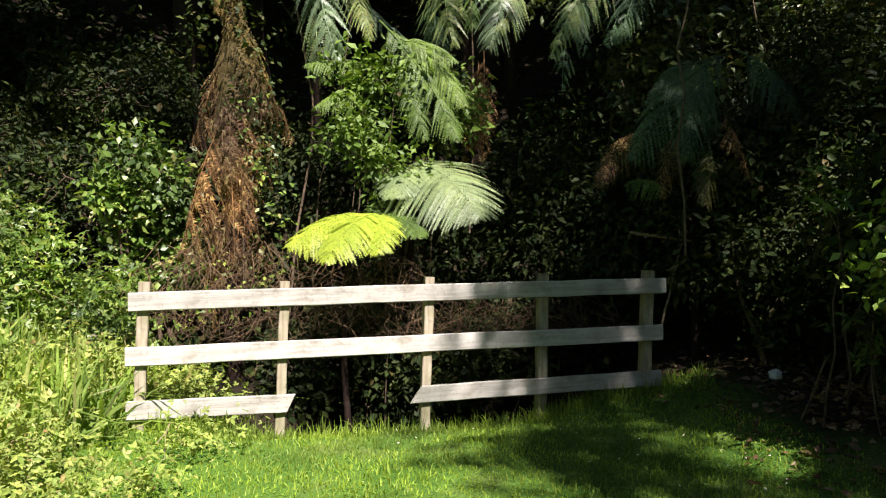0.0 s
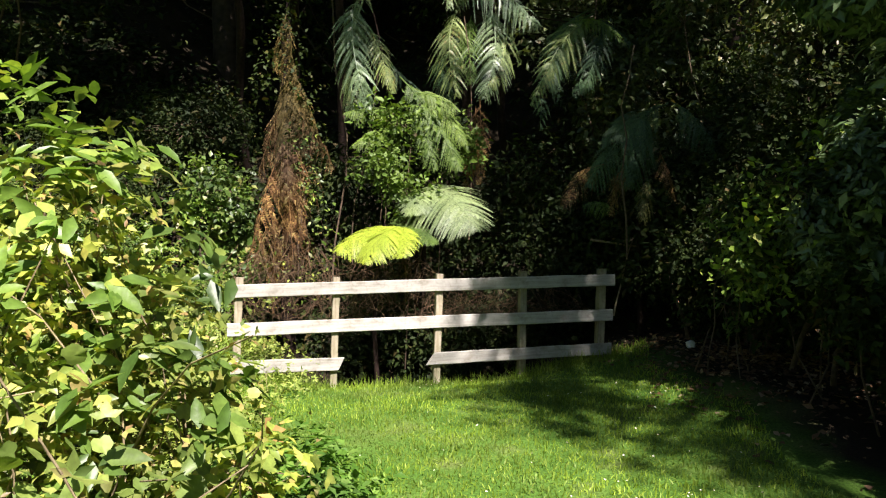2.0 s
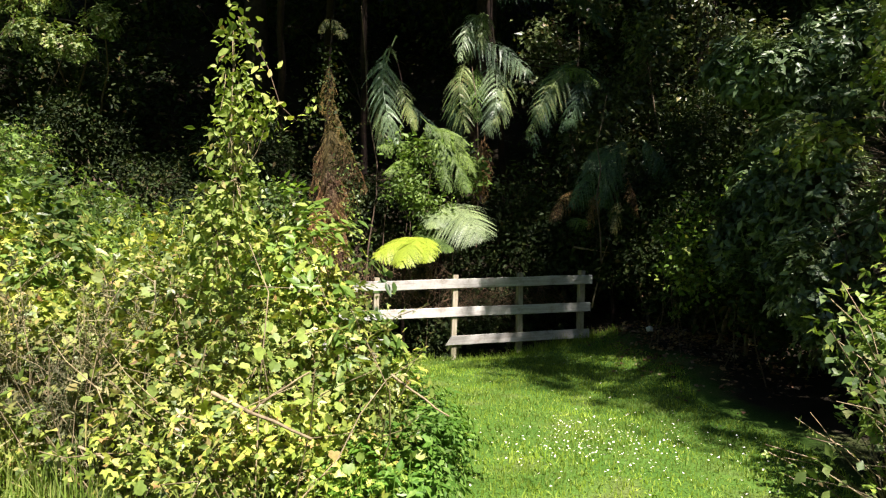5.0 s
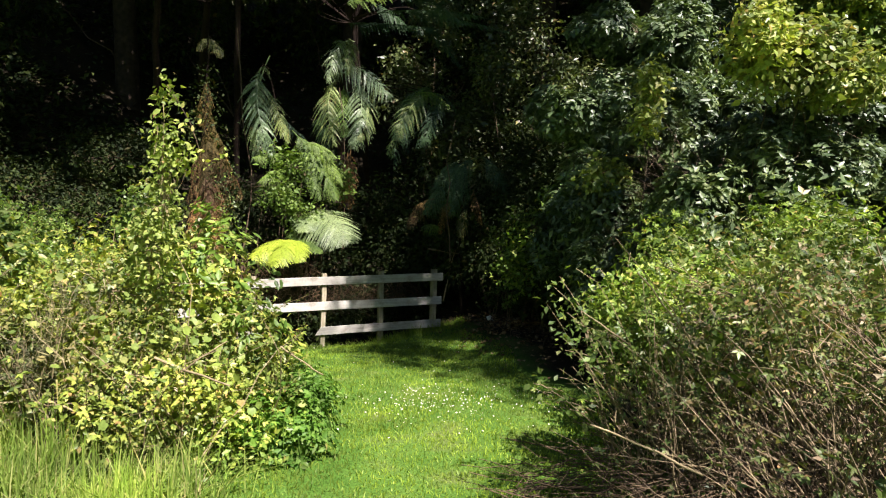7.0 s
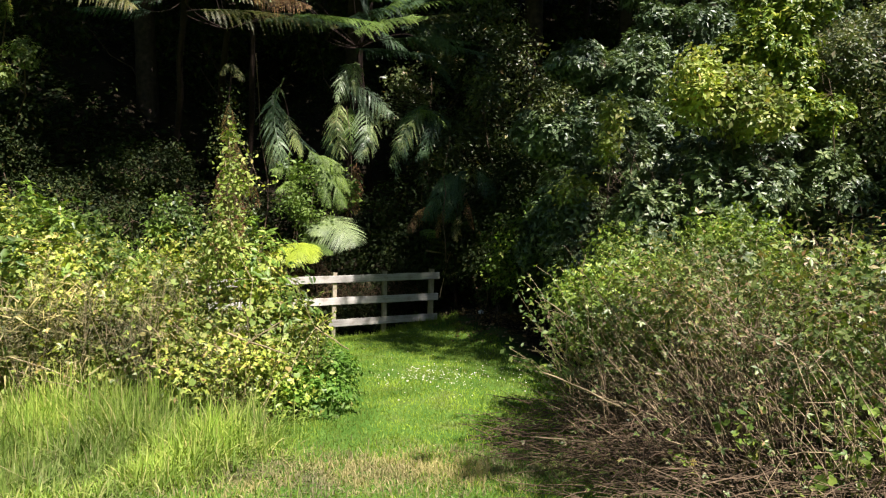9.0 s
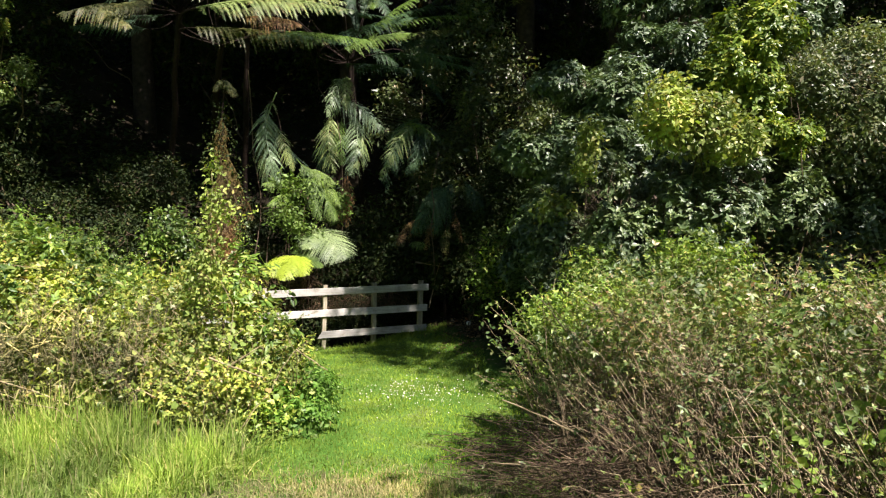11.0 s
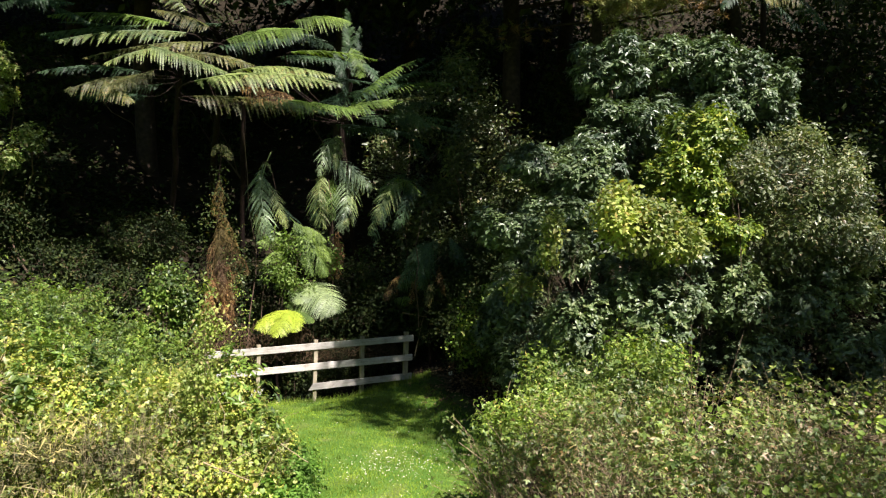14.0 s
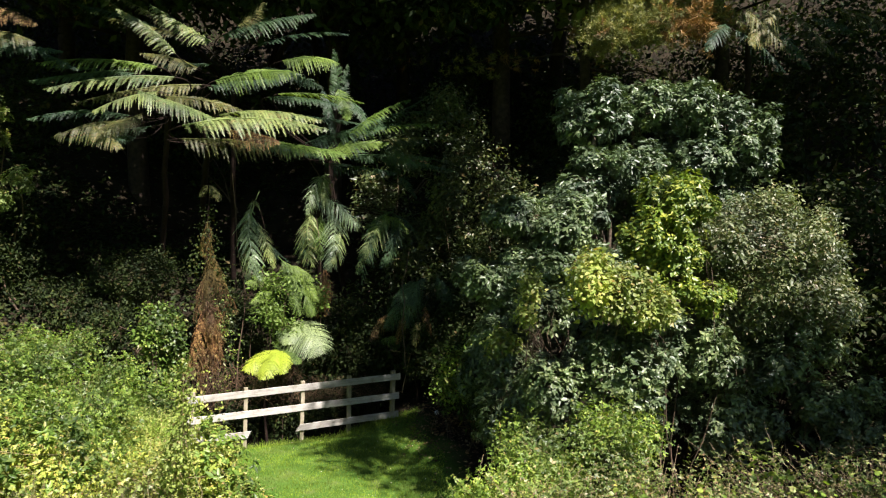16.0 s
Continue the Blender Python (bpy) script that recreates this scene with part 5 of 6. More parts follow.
def tree_fern(label, base, head, fronds, seed, r=0.06, echo=1):
    """A dark trunk, and fronds from the head: (start of the leafy part, tip, half width, material, face), each with
    echoes behind it, their shade put into dimmer materials.
    """
    b = np.array((base[0], base[1], float(H(*base))))
    th = thing("tree_fern", label, "tree fern", b, "tree ferns")
    P, R = limb(b - (0, 0, 0.2), head, r * 1.2, r, FR, 0.03, 8)
    R = R * (1 + 0.08 * FR.normal(0, 1, len(R)))
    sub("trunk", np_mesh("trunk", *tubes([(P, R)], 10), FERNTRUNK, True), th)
    k = 0
    for A, B, w, mat, face in fronds:
        for e in range(echo + 1):
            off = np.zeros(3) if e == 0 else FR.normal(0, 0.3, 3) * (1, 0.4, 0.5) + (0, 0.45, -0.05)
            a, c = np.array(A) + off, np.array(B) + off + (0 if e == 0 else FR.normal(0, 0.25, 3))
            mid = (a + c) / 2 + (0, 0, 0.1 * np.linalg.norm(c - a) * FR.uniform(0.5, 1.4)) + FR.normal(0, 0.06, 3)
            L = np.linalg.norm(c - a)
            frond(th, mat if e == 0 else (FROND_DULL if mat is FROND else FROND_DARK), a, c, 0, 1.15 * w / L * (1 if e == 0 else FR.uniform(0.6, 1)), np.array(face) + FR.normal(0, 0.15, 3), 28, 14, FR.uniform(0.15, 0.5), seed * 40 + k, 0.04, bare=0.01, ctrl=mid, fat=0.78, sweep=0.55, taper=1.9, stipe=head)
            k += 1
    return th


LEVEL = (0.05, -0.45, 0.9)
SIDE = (0.1, -0.8, 0.6)
UPSWEPT = (0.3, -0.6, 0.7)
tree_fern("tree fern deep in the wood with long level sunlit fronds", (-3.4, 10.0), (-2.9, 7.7, 6.5),
          [((-3.12, 5.8, 6.65), (-1.66, 5.2, 6.08), 0.3, FROND, LEVEL), ((-2.5, 6.0, 6.97), (-4.59, 5.3, 6.51), 0.3, FROND, LEVEL), ((-2.79, 5.9, 6.66), (-3.76, 5.2, 6.14), 0.25, FROND, LEVEL),
           ((-2.84, 6.2, 7.2), (-4.8, 5.6, 7.04), 0.28, FROND_MID, LEVEL), ((-3.37, 6.3, 7.15), (-5.0, 5.8, 6.75), 0.26, FROND_DARK, LEVEL), ((-3.36, 6.2, 6.24), (-5.0, 5.7, 6.04), 0.2, FROND_DARK, LEVEL),
           ((-3.26, 6.2, 6.12), (-4.56, 5.7, 5.74), 0.28, FROND_DULL, SIDE), ((-4.01, 6.0, 6.05), (-3.36, 5.5, 5.54), 0.24, FROND_DULL, SIDE)], 11)
tree_fern("tree fern with one broad bright frond held level over the gully", (-2.6, 10.6), (-2.1, 7.7, 5.9),
          [((-2.31, 5.7, 6.0), (0.4, 5.0, 5.9), 0.36, FROND, (0.0, -0.55, 0.85)), ((-1.66, 5.9, 6.25), (0.29, 5.2, 6.1), 0.3, FROND, LEVEL), ((-0.82, 6.0, 5.76), (0.78, 5.3, 5.47), 0.3, FROND_MID, LEVEL),
           ((-1.85, 6.9, 7.12), (-0.16, 6.0, 7.16), 0.34, FROND_MID, SIDE), ((-1.5, 5.9, 5.95), (-0.5, 5.2, 5.66), 0.26, FROND_DEAD, SIDE)], 12)
tree_fern("tree fern with dark spiky upswept green fronds", (1.1, 8.8), (0.5, 7.4, 5.6),
          [((-0.55, 6.2, 6.76), (1.12, 5.6, 6.53), 0.22, FROND_MID, (0, -0.2, 1)), ((0.64, 6.3, 6.93), (0.82, 5.7, 6.2), 0.22, FROND_MID, SIDE), ((0.63, 6.2, 5.76), (2.06, 5.6, 6.64), 0.22, FROND_MID, (-0.5, -0.3, 0.8)),
           ((0.86, 6.2, 5.94), (2.71, 5.7, 6.17), 0.2, FROND_MID, (0, -0.2, 1)), ((0.98, 6.3, 5.79), (2.43, 5.7, 5.91), 0.24, FROND_DULL, LEVEL), ((1.61, 6.6, 5.92), (2.26, 6.2, 5.35), 0.26, FROND_DARK, SIDE), ((0.65, 6.8, 6.75), (0.57, 6.6, 7.82), 0.16, FROND_DARK, (0, -1, 0.2)),
           ((0.3, 6.3, 5.6), (1.6, 5.6, 5.75), 0.3, FROND_MID, SIDE)], 13, echo=2)
tree_fern("tree fern high on the slope with spreading upswept fronds", (-1.8, 10.4), (-1.6, 8.4, 7.4),
          [((-2.57, 6.6, 7.57), (-3.58, 6.2, 8.28), 0.22, FROND, UPSWEPT), ((-1.89, 6.8, 7.89), (-3.04, 6.6, 8.52), 0.26, FROND, UPSWEPT), ((-2.6, 6.8, 8.02), (-3.88, 6.4, 8.17), 0.22, FROND_DULL, LEVEL),
           ((-1.63, 7.0, 8.13), (0.22, 6.6, 8.53), 0.3, FROND_DARK, UPSWEPT), ((-1.4, 7.0, 8.32), (-0.82, 6.8, 8.76), 0.26, FROND_DULL, UPSWEPT), ((-0.49, 7.0, 7.62), (0.65, 6.4, 7.48), 0.34, FROND_MID, SIDE), ((-2.2, 7.0, 7.4), (-3.2, 6.4, 7.5), 0.26, FROND_DULL, LEVEL)], 14)
tree_fern("tree fern on the upper bank with reddish fronds", (-8.2, 9.2), (-7.6, 8.0, 8.0),
          [((-5.9, 5.6, 7.85), (-4.57, 5.0, 7.56), 0.22, FROND_DEAD, SIDE), ((-5.9, 5.6, 7.5), (-4.6, 5.0, 7.26), 0.22, FROND_DULL, SIDE), ((-7.2, 6.6, 7.9), (-7.0, 5.6, 7.5), 0.3, FROND_DARK, LEVEL)], 15)
tree_fern("tree fern between the pines with dull hanging fronds", (10.3, 6.8), (10.0, 6.2, 8.5),
          [((8.82, 4.6, 8.5), (9.44, 4.2, 7.68), 0.3, FROND_DULL, SIDE), ((9.87, 4.6, 8.5), (10.48, 4.2, 7.62), 0.34, FROND_DULL, SIDE), ((9.6, 4.6, 8.6), (8.67, 4.2, 7.7), 0.3, FROND_DULL, SIDE), ((10.94, 4.6, 8.69), (11.79, 4.2, 8.27), 0.3, FROND_DULL, SIDE)], 16)
# the fern trunk that carries the dead fronds, and the fern with hanging silvery fronds
fa = thing("tree_fern", "tree fern trunk wrapped in loose brown dead fronds", "tree fern", (-1.95, 6.62, float(H(-1.95, 6.62))), "tree ferns")
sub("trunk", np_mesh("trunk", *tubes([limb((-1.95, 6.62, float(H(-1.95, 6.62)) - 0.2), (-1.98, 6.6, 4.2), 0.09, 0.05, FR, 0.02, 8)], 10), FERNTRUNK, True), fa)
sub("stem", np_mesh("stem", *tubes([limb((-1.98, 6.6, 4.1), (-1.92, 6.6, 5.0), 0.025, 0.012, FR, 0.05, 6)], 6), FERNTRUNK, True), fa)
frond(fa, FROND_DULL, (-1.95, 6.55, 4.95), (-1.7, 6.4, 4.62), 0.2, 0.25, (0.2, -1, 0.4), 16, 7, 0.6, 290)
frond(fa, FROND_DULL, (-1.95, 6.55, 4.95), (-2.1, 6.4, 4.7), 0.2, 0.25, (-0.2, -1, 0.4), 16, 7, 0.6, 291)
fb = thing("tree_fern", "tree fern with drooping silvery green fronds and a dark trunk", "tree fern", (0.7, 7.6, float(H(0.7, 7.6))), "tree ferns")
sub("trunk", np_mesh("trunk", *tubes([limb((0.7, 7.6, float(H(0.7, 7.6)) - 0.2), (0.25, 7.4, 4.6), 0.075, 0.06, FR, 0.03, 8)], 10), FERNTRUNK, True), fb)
for i, (A, C, B, w, face, mt) in enumerate([
        ((-1.12, 6.9, 4.6), (-1.3, 6.5, 4.0), (-0.92, 6.2, 3.0), 0.17, (-0.1, -1, 0.25), FROND_PALE),
        ((-1.0, 6.9, 4.2), (-0.85, 6.55, 3.9), (-0.66, 6.4, 3.25), 0.16, (0.2, -1, 0.3), FROND),
        ((0.5, 7.3, 5.25), (0.12, 6.9, 5.25), (0.0, 6.7, 4.35), 0.18, (-0.2, -1, 0.35), FROND_PALE),
        ((0.4, 7.3, 5.3), (0.45, 6.9, 5.2), (0.35, 6.7, 4.5), 0.17, (0.2, -1, 0.35), FROND),
        ((-0.03, 7.1, 4.75), (0.6, 6.7, 4.85), (1.08, 6.45, 4.05), 0.19, (0.2, -0.9, 0.6), FROND_PALE),
        ((0.5, 7.0, 4.55), (0.7, 6.7, 4.0), (0.42, 6.45, 3.18), 0.2, (0.3, -1, 0.3), FROND_PALE),
        ((0.15, 7.1, 4.5), (-0.1, 6.8, 4.1), (0.1, 6.6, 3.25), 0.22, (-0.3, -1, 0.3), FROND),
        ((0.3, 7.1, 4.4), (0.25, 6.8, 4.1), (0.28, 6.6, 3.4), 0.2, (0, -1, 0.3), FROND_MID),
        ((1.9, 7.1, 4.3), (1.45, 6.8, 4.3), (1.0, 6.5, 3.1), 0.16, (-0.2, -1, 0.3), FROND),
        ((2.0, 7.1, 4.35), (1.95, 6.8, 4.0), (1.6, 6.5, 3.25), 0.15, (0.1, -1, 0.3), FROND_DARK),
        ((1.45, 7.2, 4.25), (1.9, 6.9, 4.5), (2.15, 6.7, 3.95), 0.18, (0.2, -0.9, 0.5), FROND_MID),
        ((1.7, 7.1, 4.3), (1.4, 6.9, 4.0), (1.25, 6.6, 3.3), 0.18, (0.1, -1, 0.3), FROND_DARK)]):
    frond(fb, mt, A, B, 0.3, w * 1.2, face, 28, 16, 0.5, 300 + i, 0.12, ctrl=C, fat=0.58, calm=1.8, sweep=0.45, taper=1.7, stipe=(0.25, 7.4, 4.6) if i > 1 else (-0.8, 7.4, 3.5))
    # Ragged second frond behind, in a material dimmed as if shaded.
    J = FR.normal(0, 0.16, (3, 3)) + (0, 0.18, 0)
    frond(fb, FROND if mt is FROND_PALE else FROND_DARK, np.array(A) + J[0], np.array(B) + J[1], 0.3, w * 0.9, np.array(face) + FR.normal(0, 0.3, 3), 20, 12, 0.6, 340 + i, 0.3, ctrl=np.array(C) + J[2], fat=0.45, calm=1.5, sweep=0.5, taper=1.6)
for i, (A, B) in enumerate([((0.35, 6.9, 3.2), (0.2, 6.75, 2.15)), ((0.4, 6.9, 3.3), (0.38, 6.75, 2.2)), ((0.45, 6.9, 3.0), (0.3, 6.7, 2.3))]):
    frond(fb, FROND_DEAD, A, B, 0.0, 0.13, (0, -1, 0.1), 18, 6, 0.6, 330 + i, 0.2, "dead_frond", "hanging red brown dead frond")
# low ferns over the gully
lf = thing("ground_fern", "wide pale green fern frond arching over the gully", "fern", (-0.4, 6.7, float(H(-0.4, 6.7))), "low ferns")
sub("stem", np_mesh("stem", *tubes([limb((-0.4, 6.75, float(H(-0.4, 6.7))), (-0.38, 6.5, 2.1), 0.03, 0.02, FR, 0.05)], 6), FERNTRUNK, True), lf)
frond(lf, FROND_MINT, (-0.36, 6.45, 2.1), (0.3, 5.65, 1.6), 0.22, 0.48, (0.2, -0.85, 0.65), 42, 24, 0.28, 351, fat=1.15, taper=3.2, bare=0.03, calm=0.4, sweep=0.1)
frond(lf, FROND_MINT, (-0.3, 6.5, 2.1), (-0.4, 5.8, 1.78), 0.18, 0.36, (-0.2, -0.85, 0.65), 34, 18, 0.25, 352, fat=1.1, taper=3.0, bare=0.03, calm=0.45)
mf = thing("ground_fern", "soft mid green fern with feathery upright fronds", "fern", (-0.3, 6.8, float(H(-0.3, 6.8))), "low ferns")
sub("stem", np_mesh("stem", *tubes([limb((-0.3, 6.85, float(H(-0.3, 6.8))), (-0.35, 6.7, 3.2), 0.04, 0.03, FR, 0.05)], 6), FERNTRUNK, True), mf)
for i, (A, B, w, face) in enumerate([((-0.6, 6.6, 3.5), (0.12, 6.05, 2.3), 0.22, (0.3, -1, 0.3)), ((-0.4, 6.6, 3.35), (0.2, 6.15, 2.6), 0.24, (0.2, -1, 0.4)), ((-0.5, 6.6, 3.3), (0.12, 6.2, 3.0), 0.24, (0.1, -0.9, 0.5)), ((-0.6, 6.6, 3.05), (-1.22, 6.2, 2.98), 0.26, (-0.1, -0.8, 0.7)), ((-0.7, 6.5, 2.85), (-1.12, 6.1, 2.58), 0.28, (-0.2, -0.9, 0.6)), ((-0.4, 6.5, 3.1), (-0.15, 6.1, 2.3), 0.22, (0, -1, 0.5))]):
    frond(mf, FROND_MID, A, B, 0.12, w, face, 40, 12, 0.45, 370 + i, 0.03, fat=0.5, sweep=0.7)
yf = thing("ground_fern", "low fern with bright yellow green sunlit fronds", "fern", (-0.75, 6.1, float(H(-0.75, 6.1))), "low ferns")
sub("stem", np_mesh("stem", *tubes([limb((-0.75, 6.15, float(H(-0.75, 6.1))), (-0.72, 6.0, 1.68), 0.035, 0.02, FR, 0.05)], 6), FERNTRUNK, True), yf)
for i, (A, B, w) in enumerate([((-0.5, 5.95, 1.62), (-1.2, 5.4, 1.37), 0.36), ((-0.55, 5.9, 1.64), (-0.85, 5.05, 1.26), 0.3), ((-0.5, 5.9, 1.64), (-0.48, 5.2, 1.32), 0.28)]):
    frond(yf, FROND_YELLOW, A, B, 0.12, w, (-0.1, -0.55, 0.9), 36, 18, 0.35, 390 + i, 0.02, fat=1.05, taper=2.8, bare=0.02, calm=0.6, stipe=(-0.72, 6.0, 1.6))
for i, B in enumerate([(-0.15, 5.5, 1.45), (-0.2, 6.0, 1.6), (-0.5, 6.5, 1.8)]):
    frond(yf, FROND_MID, (-0.6, 6.0, 1.64), B, 0.16, 0.28, (0.1, -0.5, 1), 34, 10, 0.25, 396 + i, fat=1.3, taper=3.0)
wf = thing("ground_fern", "dark drooping fern in the shade by the fence", "fern", (2.1, 6.0, float(H(2.1, 6.0))), "low ferns")
sub("stem", np_mesh("stem", *tubes([limb((2.3, 6.4, float(H(2.3, 6.4))), (2.3, 6.15, 3.0), 0.035, 0.02, FR, 0.05)], 6), FERNTRUNK, True), wf)
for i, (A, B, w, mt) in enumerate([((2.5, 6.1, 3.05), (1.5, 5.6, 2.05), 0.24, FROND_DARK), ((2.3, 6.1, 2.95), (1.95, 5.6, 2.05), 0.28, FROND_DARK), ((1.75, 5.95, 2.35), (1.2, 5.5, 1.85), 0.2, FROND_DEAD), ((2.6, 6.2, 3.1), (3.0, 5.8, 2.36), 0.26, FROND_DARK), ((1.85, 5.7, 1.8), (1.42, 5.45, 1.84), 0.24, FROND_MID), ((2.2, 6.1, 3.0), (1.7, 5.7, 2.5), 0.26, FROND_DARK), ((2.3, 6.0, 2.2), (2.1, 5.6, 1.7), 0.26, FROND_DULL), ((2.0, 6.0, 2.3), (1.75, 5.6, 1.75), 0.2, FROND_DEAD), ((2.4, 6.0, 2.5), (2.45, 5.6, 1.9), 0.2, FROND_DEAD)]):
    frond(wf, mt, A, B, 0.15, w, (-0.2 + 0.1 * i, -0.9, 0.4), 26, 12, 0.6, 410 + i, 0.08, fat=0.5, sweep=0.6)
# the fern trunk wrapped in dead fronds
df = fa
for i in range(40):
    z0 = FR.uniform(1.7, 3.5) if i > 4 else FR.uniform(3.6, 4.3)
    a = FR.uniform(-np.pi, np.pi * 0.1) if i % 5 else FR.uniform(0, np.pi)
    ro = np.interp(z0, [1.2, 2.2, 3.0, 3.7, 4.2], [0.34, 0.36, 0.28, 0.15, 0.08]) * FR.uniform(0.55, 1.45)
    ln = FR.uniform(0.6, 1.2)
    A = (-1.95 + 0.35 * ro * math.cos(a), 6.5 + 0.3 * ro * math.sin(a), z0)
    B = (-1.9 + 1.15 * ro * math.cos(a) + FR.normal(0, 0.11), 6.5 + 1.1 * ro * math.sin(a), z0 - ln)
    # Fronds above 3.2 m take the tone with shade in it.
    frond(df, FROND_DEAD if z0 < 3.2 else FROND_TOP_SHADE, A, B, 0.1, 0.22, (math.cos(a) + FR.normal(0, 0.6), math.sin(a) + FR.normal(0, 0.6), 0.25), 18, 9, 1.1, 500 + i, 0.25, "dead_frond", "hanging brown dead frond", fat=0.7)
me, _ = foliage("foliage", [(-1.6, 6.3, 1.6, 0.25, 0.2, 0.7), (-2.05, 6.2, 0.95, 0.5, 0.2, 0.3), (-1.7, 6.3, 2.4, 0.2, 0.2, 0.4)], 450, "broad", 0.05, LUSH, FR, clump=5, spread=0.06)
tagged(sub("creeper", me, df, "green creeper leaves over the dead fronds"), kind="stuff")
# DARK leaves hold the upper trunk as dim as shade would.
me, _ = foliage("foliage", [(-1.98, 6.4, 3.75, 0.26, 0.2, 0.5), (-1.65, 6.3, 2.7, 0.16, 0.15, 0.9), (-2.2, 6.3, 3.2, 0.14, 0.15, 0.5), (-1.98, 6.45, 4.3, 0.12, 0.12, 0.25)], 600, "broad", 0.055, DARK, FR, clump=6, spread=0.06)
tagged(sub("creeper", me, df, "creeper leaves round the upper trunk, darkened for its shade"), kind="stuff")

# brown thatch of dead stalks hanging over the gully
tl = []
for i in range(620):
    x0 = FR.uniform(-2.4, 1.6)
    y0 = 6.15 + 0.2 * x0 + FR.normal(0, 0.22)
    z1 = FR.uniform(0.75, 1.45) if x0 < -0.2 else FR.uniform(0.5, 1.0)
    tl.append(limb((x0, y0 + 0.25, z1), (x0 + FR.normal(0, 0.3), y0 - 0.05, max(z1 - FR.uniform(0.1, 0.6), 0.62)), FR.uniform(0.0015, 0.005), 0.0015, FR, 0.2, 5))
thatch = thing("dead_thatch", "brown thatch of dead stalks hanging above the gully", "dead stalks", (-0.6, 6.3, float(H(-0.6, 6.3))))
STALK = bark_mat("dead_stalk", (0.05, 0.03, 0.02), (0.17, 0.11, 0.065), 30.0)
tl.sort(key=lambda q: q[0][0][0])
for i in range(10):
    stuffed("stalk", *tubes(tl[i * 62:(i + 1) * 62], 3), STALK, thatch)

# hanging vines and bare poles
vines = thing("hanging_vine", "thin bare woody vines hanging from the canopy", "vine", (-1.3, 6.6, float(H(-1.3, 6.6))))
for a, b, r in [((-1.45, 6.6, 0.7), (-1.5, 6.7, 5.2), 0.014), ((-1.15, 6.4, 1.2), (-0.85, 6.6, 3.6), 0.008), ((-0.8, 6.2, 1.2), (-0.78, 6.4, 2.6), 0.007), ((0.25, 6.6, 1.5), (0.2, 6.8, 4.3), 0.009), ((1.9, 5.5, 1.3), (2.0, 5.6, 3.6), 0.011), ((-1.75, 6.15, 0.9), (-1.7, 6.3, 2.0), 0.01)]:
    sub("vine_stem", np_mesh("vine_stem", *tubes([limb(a, b, r, r * 0.7, FR, 0.06, 7)], 5), DARKTWIG, True), vines)

# ---- pines on the hillside ----


def pine(label, x, y, top, r, crown0, spread, tufts, seed, low=()):
    rng = np.random.default_rng(seed)
    b = np.array((x, y, float(H(x, y))))
    th = thing("pine_tree", label, "tree", b, "pine trees")
    P, R = limb(b - (0, 0, 0.3), (x + rng.normal(0, 0.3), y + rng.normal(0, 0.3), top), r, r * 0.25, rng, 0.015, 12)
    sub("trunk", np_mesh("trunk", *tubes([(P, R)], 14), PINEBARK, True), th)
    heads, lines = [], []
    for i in range(26):
        u = i / 26
        z = crown0 + (top - crown0) * u
        a = i * 2.4 + rng.uniform(-0.3, 0.3)
        ln = spread * (1 - 0.7 * u) * rng.uniform(0.75, 1.1)
        s = np.array((x, y, z))
        e = s + np.array((math.cos(a) * ln, math.sin(a) * ln, -0.12 * ln + rng.uniform(-0.2, 0.4)))
        l = limb(s, e, r * 0.22, 0.012, rng, 0.05, 6, 0.05)
        lines.append(l)
        heads.append(l[0])
    C = []
    for e in low:
        l = limb((x, y, e[2] + 1.0), e, r * 0.3, 0.02, rng, 0.05, 6, 0.06)
        lines.append(l)
        for i in range(420):
            u = 0.45 + 0.55 * rng.random()
            k = min(int(u * 5), 4)
            C.append(l[0][k] + (l[0][k + 1] - l[0][k]) * (u * 5 - k) + rng.normal(0, 0.2, 3))
    add_stems(th, lines, PINEBARK, "bough")
    for i in range(tufts):
        l = heads[rng.integers(len(heads))]
        u = 0.25 + 0.75 * math.sqrt(rng.random())
        k = min(int(u * 5), 4)
        p = l[k] + (l[k + 1] - l[k]) * (u * 5 - k)
        C.append(p + rng.normal(0, 0.3, 3) * (1, 1, 0.6))
    C = np.array(C)
    tone = np.sin(C[:, 0] * 2.1 + seed) + np.sin(C[:, 1] * 2.7) + rng.normal(0, 0.5, len(C))
    for mat, pick in ((NEEDLE, tone < 0.7), (NEEDLE_DRY, tone >= 0.7)):
        q = C[pick]
        ax = np.repeat(unit(rng.normal(0, 0.6, q.shape) + (0, -0.5, -0.25)), 26, axis=0)
        q = np.repeat(q, 26, axis=0) + ax * rng.uniform(0, 0.16, (len(q) * 26, 1))
        d = unit(rng.normal(0, 0.65, q.shape) + ax)
        v, f = leaves(q, rng.normal(0, 1, q.shape), d, rng.uniform(0.09, 0.19, len(q)), "needle")
        stuffed("needles", v, f, mat, th)
    # Big leaf cards above view stand in for needles to shade the slope.
    top_c = crown0 + 2.6
    me, _ = foliage("crown", [(x, y, top_c + 1.2, spread * 0.95, spread * 0.95, 1.9), (x, y, top_c + 4.5, spread * 0.7, spread * 0.7, 2.4)], 5000, "rhomb", 0.46, NEEDLE, rng, clump=10, spread=0.3, depth=0.7)
    tagged(sub("crown", me, th), kind="stuff")
    return th


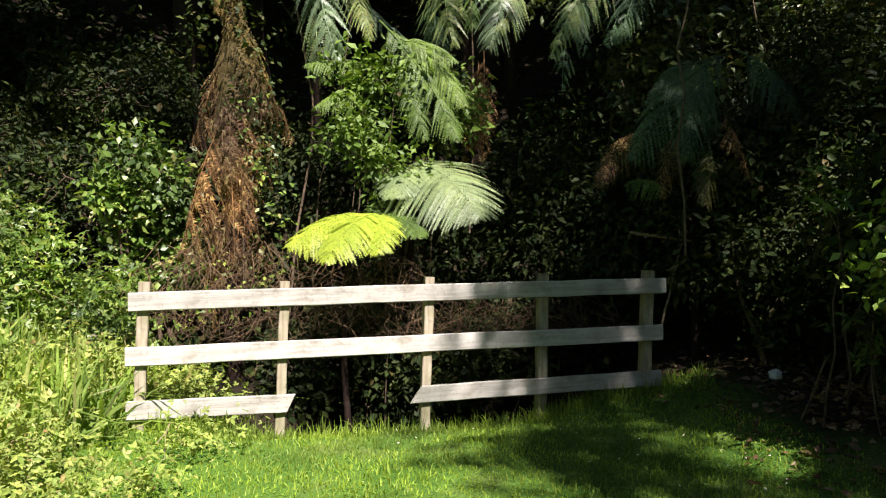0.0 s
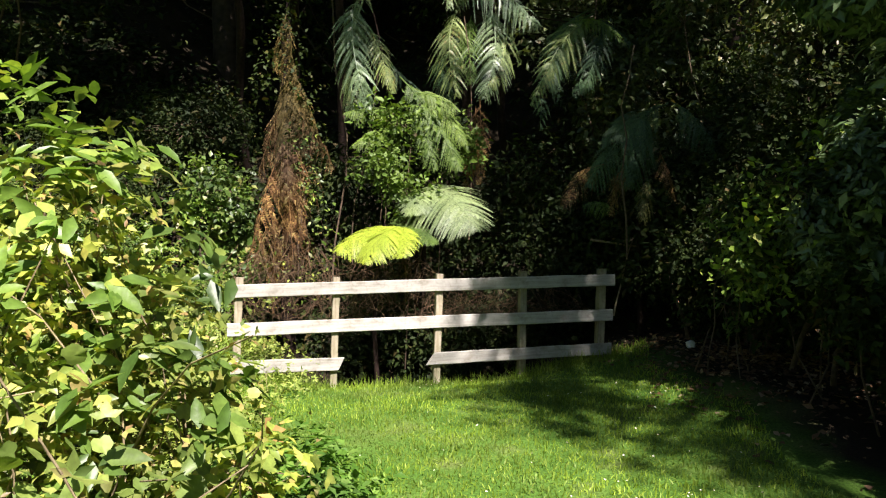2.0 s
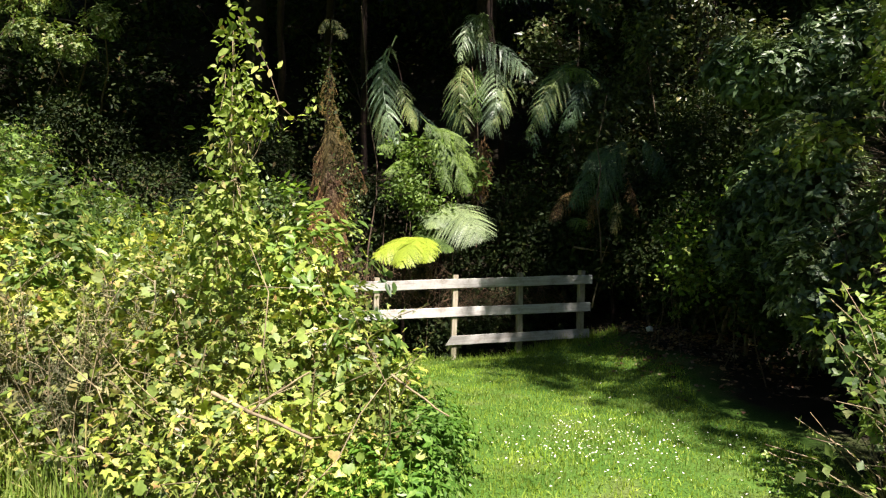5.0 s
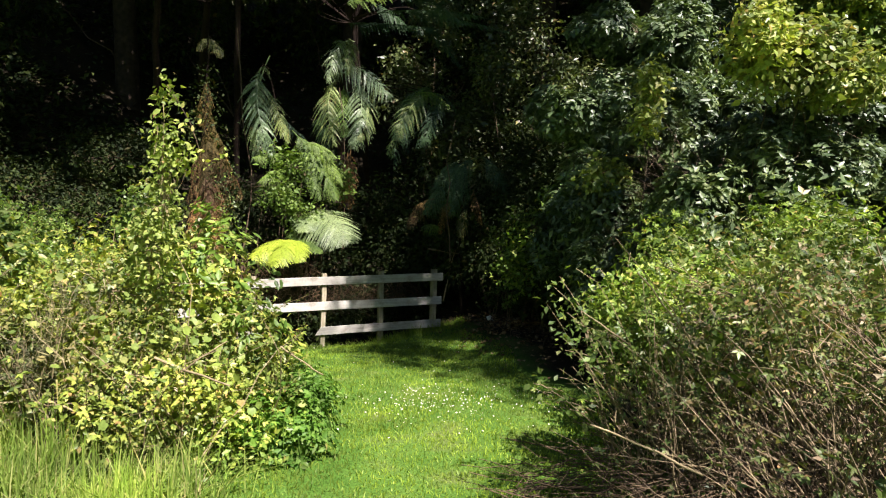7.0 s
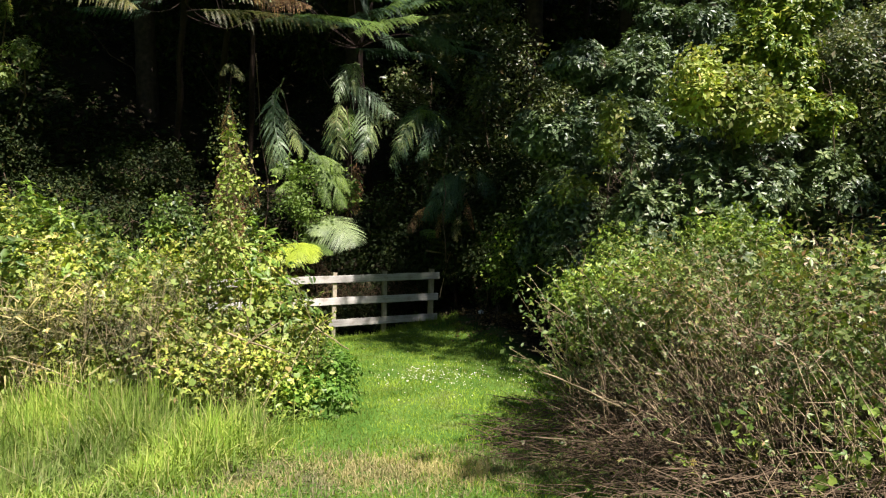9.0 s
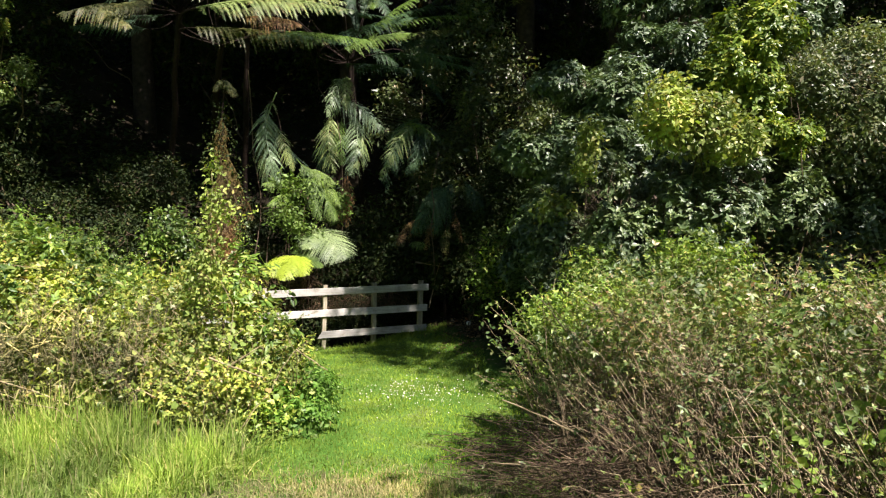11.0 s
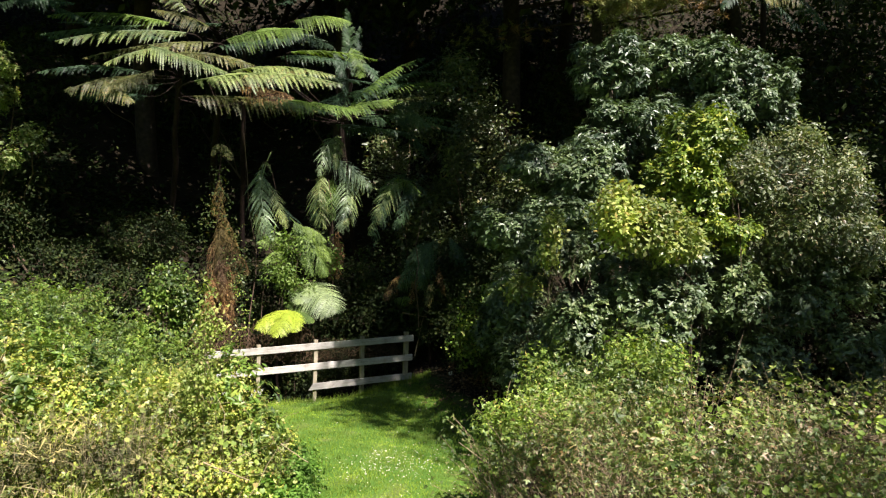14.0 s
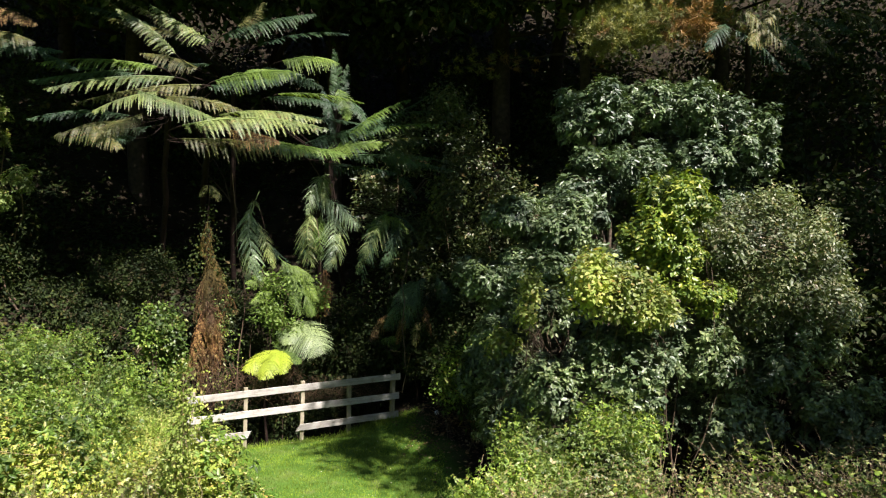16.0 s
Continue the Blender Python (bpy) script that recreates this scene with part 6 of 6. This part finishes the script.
pine("tall pine with a thick reddish brown trunk on the slope", 5.55, 11.2, 22.0, 0.30, 9.6, 4.4, 500, 71)
pine("slim pine with drooping needle boughs over the shrubs", 7.2, 9.2, 19.0, 0.17, 8.3, 4.6, 1600, 72, [(6.4, 5.6, 8.15), (7.4, 5.2, 8.2), (8.3, 5.4, 8.4), (9.3, 5.6, 8.5), (7.0, 5.9, 8.5)])
# Further pines, added so their crowns keep the slope dark.
pine("tall pine standing deep in the shaded wood", -4.5, 12.5, 23.0, 0.28, 10.5, 4.6, 600, 73)
pine("tall pine standing deep in the shaded wood", 0.8, 13.0, 23.0, 0.28, 11.0, 4.6, 600, 74)
pine("tall pine standing deep in the shaded wood", 11.5, 9.5, 21.0, 0.24, 9.0, 4.4, 500, 75)
pine("tall pine standing deep in the shaded wood", -10.0, 12.0, 22.0, 0.26, 10.0, 4.6, 600, 76)

pine("tall pine standing deep in the shaded wood", 8.5, 15.0, 24.0, 0.26, 12.0, 4.8, 400, 77)
pine("tall pine standing deep in the shaded wood", -7.5, 16.5, 25.0, 0.26, 13.5, 4.8, 400, 78)
pine("tall pine standing deep in the shaded wood", 3.5, 17.0, 26.0, 0.26, 14.0, 4.8, 400, 79)

# ---- small things ----


def stone(name, label, at, r, col, seed):
    bm = bmesh.new()
    bmesh.ops.create_icosphere(bm, subdivisions=2, radius=1.0)
    rs = random.Random(seed)
    for v in bm.verts:
        k = 1 + 0.22 * noise.noise(v.co * 1.6 + Vector((seed, 0, 0)))
        v.co = Vector((round(v.co.x * 2.2) / 2.2 * 0.35 + v.co.x * 0.65, v.co.y, v.co.z)) * k
        v.co = Vector((v.co.x * r[0], v.co.y * r[1], v.co.z * r[2])) + Vector(at)
    me = bpy.data.meshes.new(name)
    bm.to_mesh(me)
    bm.free()
    m, nt, b = shader(name, 0.85, 0.2)
    nz = noise_tex(nt, 30.0, 5.0)
    nt.links.new(ramp(nt, nz.outputs[0], [(0.3, tuple(c * 0.7 for c in col)), (0.7, col)]), b.inputs["Base Color"])
    bump(nt, b, nz.outputs[0], 0.6, 0.01)
    me.materials.append(m)
    tagged(new(name, me), label, "stone")


stone("white_stone", "pale white stone lying at the shaded lawn edge", (2.5, 5.28, 0.40), (0.05, 0.05, 0.05), (0.62, 0.62, 0.60), 3)
stone("tan_stone", "tan broken stone lying in leaf litter", (2.33, 5.1, 0.30), (0.05, 0.045, 0.06), (0.42, 0.34, 0.26), 5)
stone("small_stone", "small pale flat stone in leaf litter", (2.5, 5.0, 0.26), (0.06, 0.035, 0.02), (0.5, 0.45, 0.4), 8)
n = 2600
x, y = rng.normal(2.9, 0.7, n), rng.normal(4.6, 0.9, n)
k = x > 1.75 + 0.15 * np.sin(y * 3)
pts = np.stack([x[k], y[k], H(x[k], y[k]) + 0.012], -1)
m = len(pts)
tagged(new("leaf_litter", np_mesh("leaf_litter", *leaves(pts, rng.normal(0, 0.35, (m, 3)) + (0, 0, 1), rng.normal(0, 1, (m, 3)), rng.uniform(0.03, 0.09, m), "broad"), LITTER)), "brown fallen leaves under the dark shrubs", "leaf litter", kind="stuff")
n = 1700
x, y = rng.uniform(0.45, 2.6, n), rng.uniform(-4.4, -1.5, n)
tl = []
for i in range(n):
    if x[i] < 0.78 + 0.2 * math.sin(y[i] * 4):
        continue
    a = rng.uniform(-0.7, 0.9) + (np.pi if i % 2 else 0)
    l = rng.uniform(0.12, 0.5)
    z = float(H(x[i], y[i])) + 0.01 + rng.random() * min(0.35, 0.06 + 0.35 * (x[i] - 0.5))
    tl.append(limb((x[i], y[i], z), (x[i] + l * math.cos(a), y[i] + l * math.sin(a), z + rng.uniform(-0.02, 0.1)), 0.004, 0.002, rng, 0.08, 4))
tagged(new("brushwood", np_mesh("brushwood", *tubes(tl, 3), BRUSH)), "dry brown dead twigs lying under the brambles", "twigs", kind="stuff")
for a, b, r in [((1.95, 6.3, 0.6), (2.15, 6.2, 1.5), 0.012), ((1.7, 6.4, 1.5), (2.2, 6.2, 1.42), 0.018)]:
    st = thing("fallen_branch", "pale broken branch leaning in the shade behind the fence", "branch", (a[0], a[1], float(H(a[0], a[1]))))
    sub("stick", np_mesh("stick", *tubes([limb(a, b, r, r * 0.6, rng, 0.05, 6)], 6), TWIG, True), st)
